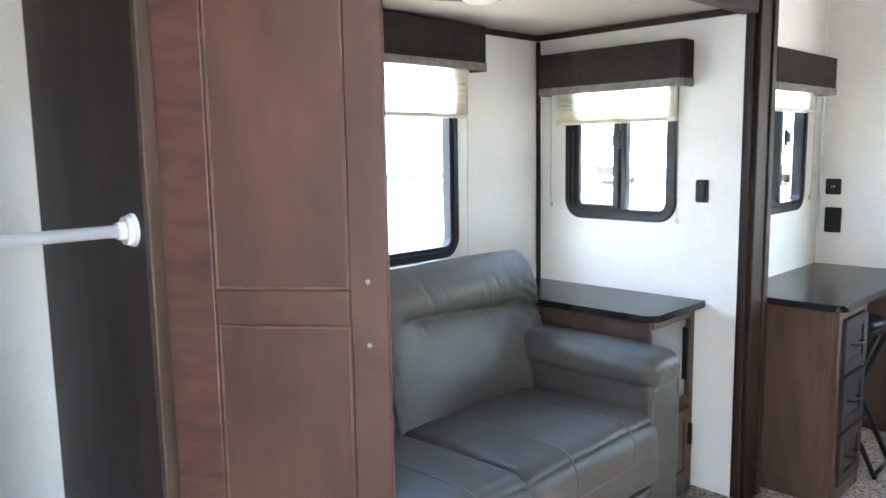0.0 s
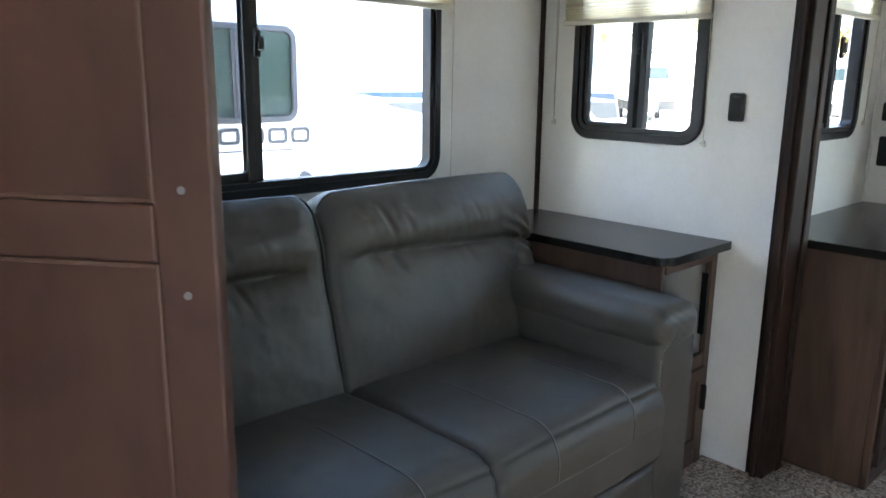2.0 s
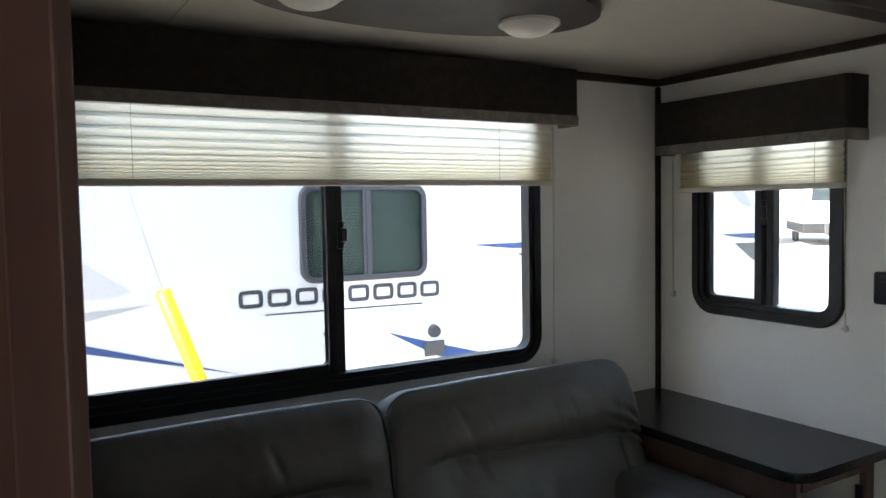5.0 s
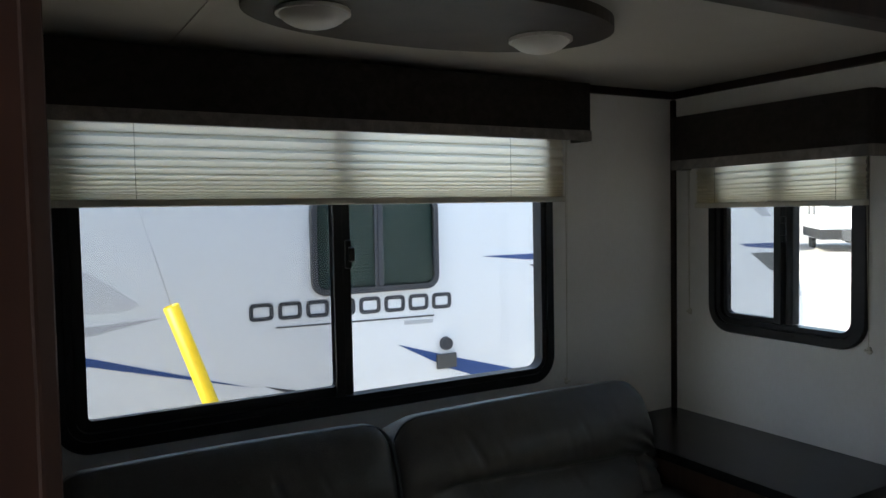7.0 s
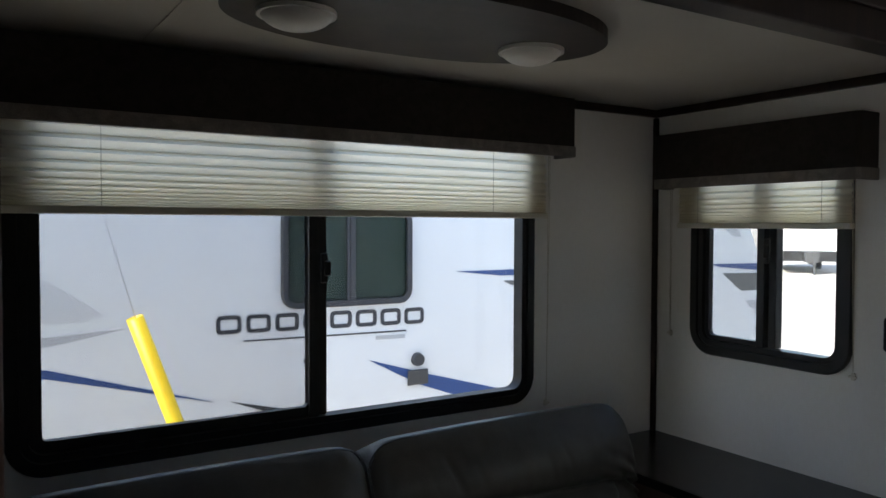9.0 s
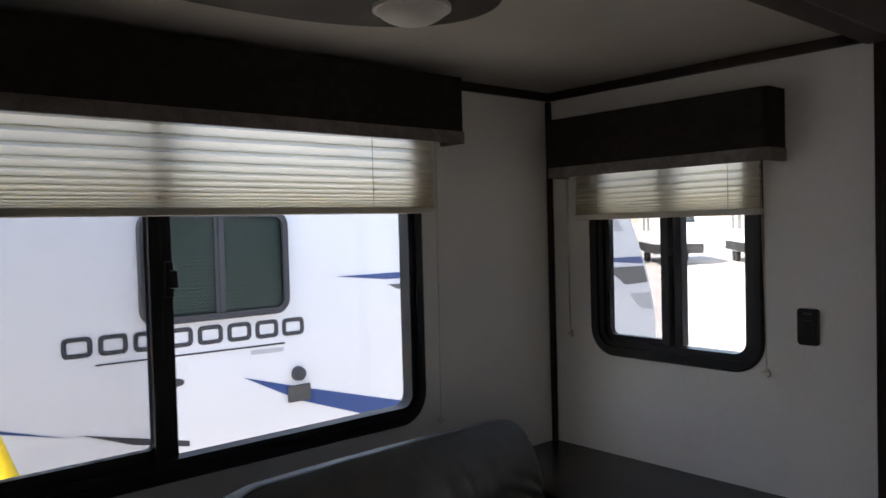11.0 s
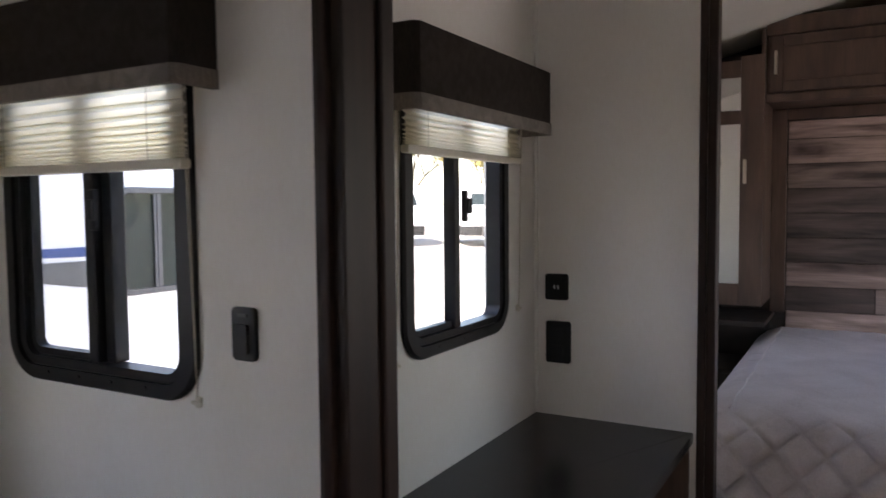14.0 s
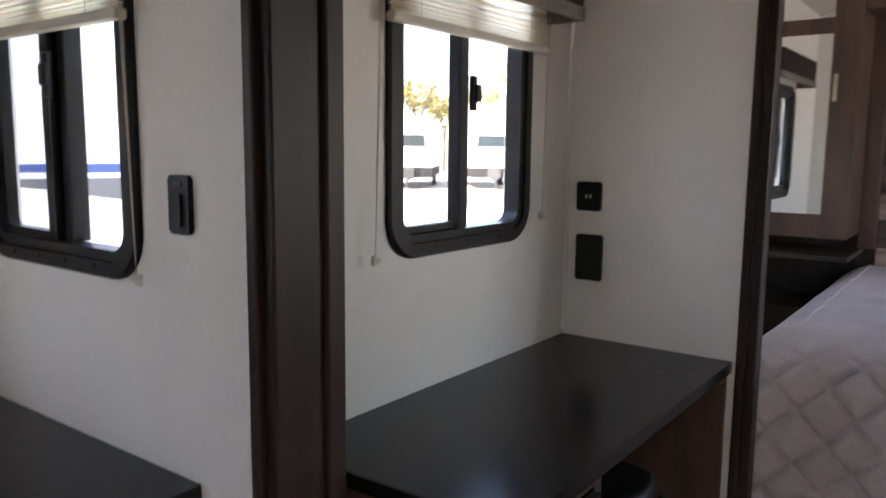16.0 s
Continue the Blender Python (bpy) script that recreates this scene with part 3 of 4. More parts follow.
tube("handle", [(DL - 0.034, 0.021, 1.073), (DL - 0.034, 0.050, 1.071), (DL - 0.033, 0.060, 1.083), (DL - 0.032, 0.064, 1.127), (DL - 0.033, 0.060, 1.172), (DL - 0.034, 0.050, 1.184), (DL - 0.034, 0.021, 1.182)], 0.0052, NICKEL, door, 10)

# ---- sofa ----
sofa = tagged(empty("sofa", pose(0, 0, 0)), "grey leather sofa with two seats and padded arms", "sofa")
SX = 1.600


def wrinkle(p, seed, size=14.0, amount=0.004):
    return amount * noise.noise(Vector((p[0] * size + seed, p[1] * size * 0.6, p[2] * size)))


def back_shape(seed, height, end):
    def shape(p, u):
        v = p.copy()
        front = max(0.0, -u[1])
        zc = height * 0.17 - 0.012 * end * u[0] + 0.006 * math.sin(p[0] * 5 + seed)      # crease above the middle
        inner = max(0.0, min(1.0, (0.80 + end * u[0]) / 0.22))                           # crease dies before the inner edge
        span = inner * max(0.0, min(1.0, (1.0 - end * u[0]) / 0.06))
        v[1] += front * span * 0.040 * math.exp(-abs(p[2] - zc) / (0.012 if p[2] > zc else 0.026))
        v[1] -= front * 0.052 * max(0.0, 1 - u[0] ** 2) ** 0.4 * math.exp(-((p[2] - height * 0.31) / 0.085) ** 2)
        v[1] -= front * 0.026 * max(0.0, 1 - u[0] ** 2) ** 0.5 * math.exp(-((p[2] + height * 0.18) / 0.17) ** 2)
        below = math.exp(-((p[2] - zc + 0.030) / 0.030) ** 2) + 0.7 * math.exp(-((p[2] - zc - 0.085) / 0.035) ** 2)
        pick = max(0.0, noise.noise(Vector((p[0] * 5 + seed, 0.3, seed))) + 0.10)
        pleat = max(0.0, noise.noise(Vector((p[0] * 34 + p[2] * 14 + seed, seed, p[2] * 4)))) ** 1.4
        v[1] += front * below * 0.11 * pleat * pick * inner
        # gathered wing beside the arm
        wing = math.exp(-((end * u[0] - 0.80 - 0.25 * (p[2] - zc)) / 0.022) ** 2) * max(0.0, min(1.0, (zc - p[2]) / 0.03))
        v[1] += front * 0.022 * wing
        gather = max(0.0, end * u[0] - 0.55) * math.exp(-((p[2] - zc - 0.01) / 0.06) ** 2)
        v[1] += front * 0.030 * gather * math.sin(p[2] * 150 + p[0] * 60)
        v[1] += front * (wrinkle(p, seed, 16, 0.0025) + wrinkle(p, seed + 3, 45, 0.0010))
        e = max(0.0, (end * u[0] - 0.74) / 0.26)
        v[2] -= 0.085 * e * e * max(0.0, u[2])                      # outer shoulder falls away
        g = max(0.0, (-end * u[0] - 0.78) / 0.22)
        v[2] -= 0.045 * g * g * max(0.0, u[2])                      # rounded inner corner
        v[1] += (p[2] + height / 2) * 0.27 - height * 0.12          # recline
        v[2] += 0.008 * (1 - u[0] ** 2) * max(0, u[2])
        v[2] -= 0.105 * (u[1] + 1) / 2 * max(0.0, u[2]) ** 2             # top falls towards the wall
        return v
    return shape


def backrest(x0, x1, seed, end):
    z0, z1, y0, y1, r = 0.36, 1.000, 1.865, 2.085, 0.055
    shape = back_shape(seed, z1 - z0, end)
    pad("backrest", (x0, y0, z0), (x1, y1, z1), r, LEATHER, sofa, (120, 14, 100), shape)
    # piping up the inner edge and along the top
    c, h = Vector(((x0 + x1) / 2, (y0 + y1) / 2, (z0 + z1) / 2)), Vector(((x1 - x0) / 2, (y1 - y0) / 2, (z1 - z0) / 2))
    k = r * 0.293
    path = [(-end * (h[0] - k), -(h[1] - k), -h[2] * 0.55 + (h[2] * 1.55 - r) * i / 30) for i in range(31)]
    path += [(-end * (h[0] - r + (r - k) * math.cos(a)), -(h[1] - k), h[2] - r + (r - k) * math.sin(a)) for a in (radians(15 * i) for i in range(1, 7))]
    path += [(-end * (h[0] - r) + end * (2 * h[0] - 1.3 * r) * i / 40, -(h[1] - k), h[2] - k) for i in range(1, 41)]
    pts = []
    for q in path:
        q = Vector(q)
        v = shape(q, Vector((q[0] / h[0], q[1] / h[1], q[2] / h[2])))
        pts.append(c + v + Vector((-0.0025 * end, -0.0035, 0.002)))
    tube("piping", pts, 0.0032, SEAM, sofa, 6)


backrest(1.582, 2.464, 3.1, 1)
backrest(0.80, 1.606, 8.7, -1)

SY, SR, SZ = 1.250, 0.085, 0.475        # front of the seats, roll of their front edge, top


def seat_shape(seed, side):
    hy, hz = (1.93 - SY) / 2, (SZ - 0.232) / 2
    def shape(p, u):
        v = p.copy()
        dy, dz = -(hy - SR) - p[1], p[2] - (hz - SR)
        if dy > 0 and dz > 0:                                        # rolled front edge
            k = max(dy, dz) / math.hypot(dy, dz)
            v[1], v[2] = -(hy - SR) - dy * k, hz - SR + dz * k
        top = max(0.0, u[2])
        v[2] += top * (0.012 * (1 - u[0] ** 4) + wrinkle(p, seed, 7, 0.005) - 0.022 * max(0.0, u[1]))
        v[2] += wrinkle(p, seed + 5, 30, 0.0012) * top
        edge = max(0.0, -side * u[0] - 0.90) / 0.10                  # gathers where the seats meet
        near = math.exp(-((u[1] + 1.0) / 0.20) ** 2)
        v[0] += side * 0.004 * edge * near * math.sin(p[2] * 130 + p[1] * 130)
        v[1] += (0.008 + 0.004 * math.sin(p[2] * 160 + p[0] * 40)) * edge * max(0.0, -u[1] - 0.6)
        if u[1] < -0.7:
            v[1] += wrinkle(p, seed + 2, 9, 0.004) * min(1.0, (-u[1] - 0.7) / 0.3)
        return v
    return shape


def sewn(name, pts, mat, r=0.0014, gap=0.78):
    """A row of stitches along points."""
    bm = bmesh.new()
    for a, b in zip(pts, pts[1:]):
        a, b = Vector(a), Vector(b)
        q = (b - a).to_track_quat("Z", "Y").to_matrix().to_4x4()
        bmesh.ops.create_cone(bm, cap_ends=True, segments=5, radius1=r, radius2=r, depth=(b - a).length * gap, matrix=Matrix.Translation((a + b) / 2) @ q)
    return finish(bm, name, mat, sofa)


for x0, x1, seed, side, lines in ((SX + 0.001, 2.288, 1.7, 1, (1.800, 2.125)), (0.90, SX - 0.001, 5.5, -1, (1.390, 1.075))):
    lo, hi = Vector((x0, SY, 0.232)), Vector((x1, 1.93, SZ))
    c, h = (lo + hi) / 2, (hi - lo) / 2
    shape = seat_shape(seed, side)
    pad("seat", lo, hi, 0.024, LEATHER, sofa, (64, 64, 24), shape)

    def on_seat(x, y, z):
        q = Vector((x, y, z)) - c
        u = Vector((q[0] / h[0], q[1] / h[1], q[2] / h[2]))
        out = Vector((0, -0.0010 if u[1] < -0.85 else 0, 0.0010 if u[2] > 0.85 else 0))
        return c + shape(q, u) + out

    for x in lines:
        run = [on_seat(x, 1.66 - (1.66 - SY) * k / 40, SZ) for k in range(41)]
        run += [on_seat(x, SY, SZ - (SZ - 0.352) * k / 14) for k in range(1, 15)]
        sewn("stitching", run, STITCH)
        tube("seam", [p - Vector((0.003, -0.0006, 0.0006)) for p in run], 0.0012, SEAM, sofa, 5)
    sewn("stitching", [on_seat(x0 + 0.03 + (x1 - x0 - 0.05) * k / 60, SY, 0.345) for k in range(61)], STITCH, 0.0009)


def arm_shape(p, u):
    v = p.copy()
    v[2] += 0.004 * math.sin(p[1] * 5 + 1) * max(0, u[2]) + wrinkle(p, 2.2, 7, 0.003)
    v[0] += wrinkle(p, 7.2, 6, 0.003) + 0.006 * (1 - u[2] ** 2) * u[0]
    tip = max(0.0, (-u[1] - 0.86) / 0.14)
    v[1] += 0.0006 * tip * math.sin(p[2] * 190 + p[0] * 150) + wrinkle(p, 1.2, 22, 0.002) * tip
    return v


for x0, x1, inner in ((2.278, 2.500, 0), (0.68, 0.895, 1)):
    pad("armrest", (x0, 1.274, 0.535), (x1, 1.985, 0.672), 0.056, LEATHER, sofa, (28, 64, 20), arm_shape)
    pad("arm_panel", (x0 + 0.006, 1.284, FZ + 0.02), (x1 - 0.008, 2.0, 0.572), 0.018, LEATHER, sofa, (12, 30, 30), lambda p, u: p + Vector((wrinkle(p, 4, 5, 0.004), wrinkle(p, 9, 6, 0.004), 0)))
    xi = x1 - 0.012 if inner else x0 + 0.012
    sewn("arm_stitching", [(xi, 1.281, 0.40 + 0.014 * k) for k in range(10)], STITCH, 0.0014, 0.6)
    sewn("arm_stitching", [(xi + (-1 if inner else 1) * (0.004 + 0.010 * k), 1.279 - 0.002 * min(k, 3), 0.548 + 0.010 * k) for k in range(8)], STITCH, 0.0016, 0.6)
pad("base_front", (0.897, 1.262, FZ + 0.03), (2.282, 1.34, 0.222), 0.016, LEATHER, sofa, (70, 6, 14), lambda p, u: p + Vector((0, wrinkle(p, 6, 8, 0.009), 0)))
boxes("frame", [((0.95, 1.345, FZ + 0.02), (2.25, 2.12, 0.228)), ((0.80, 2.10, 0.19), (2.40, 2.16, 0.80))], SEAM, sofa, 0.01)
boxes("foot", [((x, y, FZ + 0.0022), (x + 0.05, y + 0.05, FZ + 0.03)) for x in (0.74, 2.39) for y in (1.31, 1.92)], PLASTIC, sofa, 0.004)

# ---- side table ----
tab = tagged(empty("side_table", pose(0, 0, 0)), "walnut side table with a dark laminate top", "table")
def top_outline(x0, x1, y0, y1, r, corners):
    pts = []
    for cx_, cy_, a0, on in ((x1, y1, 0, corners[0]), (x0, y1, 90, corners[1]), (x0, y0, 180, corners[2]), (x1, y0, 270, corners[3])):
        rr = r if on else 0.002
        sx, sy = (1 if cx_ == x1 else -1), (1 if cy_ == y1 else -1)
        for k in range(7):
            a = radians(a0 + 15 * k)
            pts.append((cx_ - sx * rr + rr * math.cos(a), cy_ - sy * rr + rr * math.sin(a)))
    return pts
TT = 0.763
slab("top", top_outline(2.490, XE - 0.003, 1.40, YW - 0.003, 0.05, (0, 0, 1, 0)), TT - 0.028, TT, TOP, tab, bevel=0.006)
boxes("body", [((2.515, 1.43, 0.645), (2.535, YW - 0.004, TT - 0.0285)), ((2.515, 1.43, FZ + 0.003), (2.535, 1.47, 0.6445)),
               ((2.515, 2.10, FZ + 0.003), (2.535, YW - 0.004, 0.6445)), ((2.536, 2.24, FZ + 0.003), (2.86, 2.258, TT - 0.0285)),
               ((2.515, 1.4305, 0.33), (2.86, 2.2395, 0.348))], CABWOOD, tab, 0.003)
boxes("front_frame", [((2.536, 1.425, TT - 0.062), (2.828, 1.445, TT - 0.0285)), ((2.828, 1.424, FZ + 0.003), (2.866, 1.446, TT - 0.0286)), ((2.536, 1.4255, 0.325), (2.8278, 1.4445, 0.375)), ((2.536, 1.4255, FZ + 0.003), (2.8278, 1.4445, 0.02))], CABWOOD, tab, 0.003)
boxes("cabinet_door", [((2.545, 1.409, 0.025), (2.59, 1.4245, 0.33)), ((2.778, 1.409, 0.025), (2.823, 1.4245, 0.33)), ((2.5905, 1.4095, 0.025), (2.7775, 1.424, 0.07)), ((2.5905, 1.4095, 0.285), (2.7775, 1.424, 0.33)), ((2.5905, 1.416, 0.0705), (2.7775, 1.423, 0.2845))], CABWOOD, tab, 0.002)
box("pull", (2.795, 1.390, 0.18), (2.805, 1.4085, 0.27), PLASTIC, tab, 0.003)
box("hinge_stay", (2.816, 1.428, 0.44), (2.8275, 1.452, 0.66), PLASTIC, tab, 0.003)

# ---- oval ceiling lamp ----
lamp = tagged(empty("ceiling_lamp", pose(1.594, 1.672, SC)), "oval dark wood ceiling lamp with two frosted domes, unlit", "lamp")
oval = [(0.418 * math.copysign(abs(math.cos(a)) ** 0.85, math.cos(a)), 0.228 * math.copysign(abs(math.sin(a)) ** 0.95, math.sin(a))) for a in (2 * math.pi * k / 64 for k in range(64))]
slab("plate", oval, -0.026, -0.0005, DARKWOOD, lamp, bevel=0.005)
for x in (-0.276, 0.272):
    bm = bmesh.new()
    bmesh.ops.create_uvsphere(bm, u_segments=32, v_segments=16, radius=1.0, matrix=Matrix.Translation((x, 0.02, -0.0265)) @ Matrix.Diagonal((0.068, 0.068, 0.034, 1)))
    bmesh.ops.delete(bm, geom=[v for v in bm.verts if v.co.z > -0.0262], context="VERTS")
    tagged(finish(bm, "dome", DOME, lamp, smooth=True), "frosted white dome")
    bm = bmesh.new()
    c = [(x + 0.073 * math.cos(a), 0.02 + 0.073 * math.sin(a)) for a in (2 * math.pi * k / 32 for k in range(32))]
    d = [(x + 0.066 * math.cos(a), 0.02 + 0.066 * math.sin(a)) for a in (2 * math.pi * k / 32 for k in range(32))]
    add_ring(bm, c, d, -0.034, -0.0262)
    finish(bm, "rim", DOME, lamp)


# ---- switch and sockets ----
def plate(name, m, w, h, label, kind_):
    base = tagged(empty(name, m), label, kind_)
    slab("plate", rounded(w, h, 0.006), 0.0005, 0.010, PLASTIC, base, bevel=0.003)
    if name == "light_switch":
        slab("rocker", rounded(w * 0.5, h * 0.55, 0.003, 0, -0.008), 0.0101, 0.0165, PLASTIC, base, bevel=0.002)
        slab("rocker", rounded(w * 0.42, 0.006, 0.002, 0, h * 0.36), 0.0101, 0.012, CHASSIS, base)
    elif h < 0.09:
        slab("port", rounded(0.005, 0.011, 0.001, -0.006, 0), 0.0101, 0.011, RVGREY, base)
        slab("port", rounded(0.005, 0.011, 0.001, 0.006, 0), 0.0101, 0.011, RVGREY, base)
    else:
        for y in (-0.025, 0.025):
            slab("outlet", rounded(0.034, 0.032, 0.008, 0, y), 0.0101, 0.0125, BLACK, base, bevel=0.001)
    return base


plate("light_switch", facing(XE, 1.427, 1.212, -90), 0.052, 0.092, "black rocker switch on the white end wall", "switch")
plate("socket_plate", facing(XB, 1.322, 1.176, -90), 0.072, 0.080, "black charging socket on the white partition", "socket")
plate("power_outlet", facing(XB, 1.317, 1.006, -90), 0.078, 0.128, "black power outlet on the white partition", "outlet")

# ---- desk ----
desk = tagged(empty("desk", pose(0, 0, 0)), "dark laminate desk with walnut drawers", "desk")
DT = 0.778
slab("top", top_outline(3.062, XB - 0.003, 0.915, YS - 0.003, 0.04, (0, 0, 1, 0)), DT - 0.028, DT, TOP, desk, bevel=0.006)
boxes("body", [((3.085, 0.96, FZ + 0.003), (3.103, YS - 0.004, DT - 0.0285)), ((3.40, 0.96, FZ + 0.003), (3.418, YS - 0.004, DT - 0.0285)), ((3.1035, 1.365, FZ + 0.003), (3.3995, 1.382, DT - 0.0285))], CABWOOD, desk, 0.003)
boxes("face_frame", [((3.085, 0.94, FZ + 0.003), (3.118, 0.9595, DT - 0.0285)), ((3.385, 0.94, FZ + 0.003), (3.418, 0.9595, DT - 0.0285)), ((3.1185, 0.9405, DT - 0.065), (3.3845, 0.959, DT - 0.0285)), ((3.1185, 0.9405, FZ + 0.003), (3.3845, 0.959, 0.02))], CABWOOD, desk, 0.003)
for z in (0.03, 0.262, 0.494):
    boxes("drawer", [((3.12, 0.924, z), (3.165, 0.9395, z + 0.215)), ((3.338, 0.924, z), (3.383, 0.9395, z + 0.215)), ((3.1655, 0.9245, z), (3.3375, 0.939, z + 0.045)), ((3.1655, 0.9245, z + 0.17), (3.3375, 0.939, z + 0.215)), ((3.1655, 0.932, z + 0.0455), (3.3375, 0.938, z + 0.1695))], DARKWOOD, desk, 0.002)
    tube("pull", [(3.20, 0.932, z + 0.107), (3.20, 0.906, z + 0.107), (3.30, 0.906, z + 0.107), (3.30, 0.932, z + 0.107)], 0.004, PLASTIC, desk, 8)
box("end_panel", (XB - 0.018, 0.925, FZ + 0.003), (XB - 0.002, YS - 0.004, DT - 0.052), CABWOOD, desk, 0.002)
box("bracket", (XB - 0.06, 0.925, DT - 0.05), (XB - 0.002, 0.955, DT - 0.029), CABWOOD, desk, 0.003)

# ---- folding stool under the desk ----
stool = tagged(empty("folding_stool", pose(3.60, 1.04, FZ)), "black folding stool tucked under the desk", "stool")
pad("seat", (-0.12, -0.12, 0.635), (0.12, 0.12, 0.685), 0.024, PLASTIC, stool, (24, 24, 6), lambda p, u: Vector((p[0] * (1 - 0.21 * u[1] ** 2) , p[1] * (1 - 0.21 * u[0] ** 2), p[2])))
for s in (-1, 1):
    tube("leg", [(s * 0.11, -0.15, 0.004), (s * 0.11, 0.0, 0.32), (s * 0.11, 0.12, 0.634)], 0.011, PLASTIC, stool, 8)
    tube("leg", [(s * 0.09, 0.15, 0.004), (s * 0.09, 0.0, 0.32), (s * 0.09, -0.12, 0.634)], 0.011, PLASTIC, stool, 8)
tube("crossbar", [(-0.11, -0.145, 0.02), (0.11, -0.145, 0.02)], 0.009, PLASTIC, stool, 8)
tube("crossbar", [(-0.09, 0.145, 0.02), (0.09, 0.145, 0.02)], 0.009, PLASTIC, stool, 8)

# ---- bedroom ----
bed = tagged(empty("bed", pose(0, 0, 0)), "made bed under a pale grey quilted cover", "bed")
box("base", (4.42, -0.60, FZ + 0.003), (PLW - 0.03, 0.82, 0.40), DARKWOOD, bed, 0.01)
BX0, BX1, BY0, BY1, BZ = 4.28, PLW - 0.03, -0.66, 1.02, 0.782
bm = bmesh.new()
NA, NB = 400, 420
DROP, RQ = 0.38, 0.18
LA, LB = DROP + RQ * math.pi / 2 + (BX1 - BX0 - RQ), 2 * DROP + RQ * math.pi + (BY1 - BY0 - 2 * RQ)
def fold(s):
    arc = RQ * math.pi / 2
    if s < DROP:
        return -0.02 * (1 - s / DROP), -RQ - (DROP - s), (1.0, 0.0)
    s -= DROP
    if s < arc:
        t = s / RQ
        return RQ * (1 - math.cos(t)), -RQ * (1 - math.sin(t)), (math.cos(t), math.sin(t))
    return RQ + s - arc, 0.0, (0.0, 1.0)
grid = []
for i in range(NA + 1):
    a = LA * i / NA
    xo, xd, xn = fold(a)
    row = []
    for j in range(NB + 1):
        b = LB * j / NB
        bb = min(b, LB - b)
        yo, yd, yn = fold(bb)
        side = 1 if b < LB / 2 else -1
        x = BX0 + xo
        y = BY0 + yo if side > 0 else BY1 - yo
        z = BZ + xd + yd
        if xd < -0.001 and yd < -0.001:
            z = BZ + min(xd, yd)
        u, v = (a + b) / 0.138, (a - b) / 0.138
        du, dv = abs(u - round(u)), abs(v - round(v))
        q = (1 - math.exp(-(du / 0.08) ** 2)) * (1 - math.exp(-(dv / 0.08) ** 2))
        soft = min(1.0, 3.2 * du) * min(1.0, 3.2 * dv)
        flank = 1.0 - max(0.0, min(1.0, (a - DROP - 0.13) / 0.12))
        crumple = 0.016 * noise.noise(Vector(((a + b) * 22, (a - b) * 9, 0.4))) + 0.006 * noise.noise(Vector((a * 50, b * 50, 3.4)))
        puff = (0.022 * q + 0.006 * soft + crumple * soft) * (0.10 + 0.90 * flank) + 0.012 * noise.noise(Vector((a * 3, b * 3, 2.0)))
        puff *= 1.0 - 0.75 * max(0.0, min(1.0, (0.22 + DROP - bb) / 0.05)) * (1 - flank)
        nx, ny, nz = -xn[0], -side * yn[0], min(xn[1], yn[1])
        row.append(bm.verts.new((x + nx * puff, y + ny * puff, z + nz * puff)))
    grid.append(row)
for i in range(NA):
    for j in range(NB):
        bm.faces.new((grid[i][j], grid[i + 1][j], grid[i + 1][j + 1], grid[i][j + 1]))
finish(bm, "quilt", BEDCOVER, bed, smooth=True)
sew = [(BX0 + 0.12 + 0.04 * k, BY1 - 0.16 - 0.003 * math.sin(k), BZ + 0.010) for k in range(44)]
tube("hem_seam", sew, 0.003, BEDCOVER, bed, 6)

tall = tagged(empty("bedside_wardrobe", pose(0, 0, 0)), "walnut bedside wardrobe with a mirrored door", "wardrobe")
WX, WY = 5.80, 0.925
boxes("body", [((WX + 0.02, WY, 0.93), (PLW - 0.003, WY + 0.018, 2.24)), ((WX + 0.02, WY + 0.0185, 0.93), (PLW - 0.003, YS - 0.004, 0.95)), ((WX + 0.02, WY + 0.0185, 2.05), (PLW - 0.003, YS - 0.004, 2.07))], CABWOOD, tall, 0.003)
boxes("door_frame", [((WX, WY, 0.93), (WX + 0.0195, 1.030, 2.12)), ((WX + 0.001, 1.0305, 0.93), (WX + 0.019, 1.33, 1.035)), ((WX + 0.001, 1.0305, 2.02), (WX + 0.019, 1.33, 2.10)), ((WX, 1.3305, 0.93), (WX + 0.0195, YS - 0.004, 2.10)), ((WX + 0.001, 1.0305, 1.80), (WX + 0.019, 1.33, 1.865))], CABWOOD, tall, 0.003)
box("mirror", (WX + 0.008, 1.0305, 1.0355), (WX + 0.012, 1.3295, 1.7995), MIRROR, tall, 0)
box("mirror", (WX + 0.008, 1.0305, 1.8655), (WX + 0.012, 1.3295, 2.0195), MIRROR, tall, 0)
box("handle", (WX - 0.022, 0.998, 1.516), (WX - 0.012, 1.014, 1.63), NICKEL, tall, 0.003)
boxes("handle_post", [((WX - 0.0125, 1.002, 1.53), (WX - 0.0005, 1.010, 1.54)), ((WX - 0.0125, 1.002, 1.606), (WX - 0.0005, 1.010, 1.616))], NICKEL, tall)
boxes("night_shelf", [((WX - 0.05, WY - 0.02, 0.84), (PLW - 0.003, YS - 0.004, 0.862)), ((WX - 0.03, WY, FZ + 0.003), (WX - 0.01, YS - 0.004, 0.60)), ((PLW - 0.02, WY, FZ + 0.003), (PLW - 0.003, YS - 0.004, 0.839)), ((WX - 0.03, WY, 0.60), (PLW - 0.0205, YS - 0.004, 0.62))], DARKWOOD, tall, 0.003)

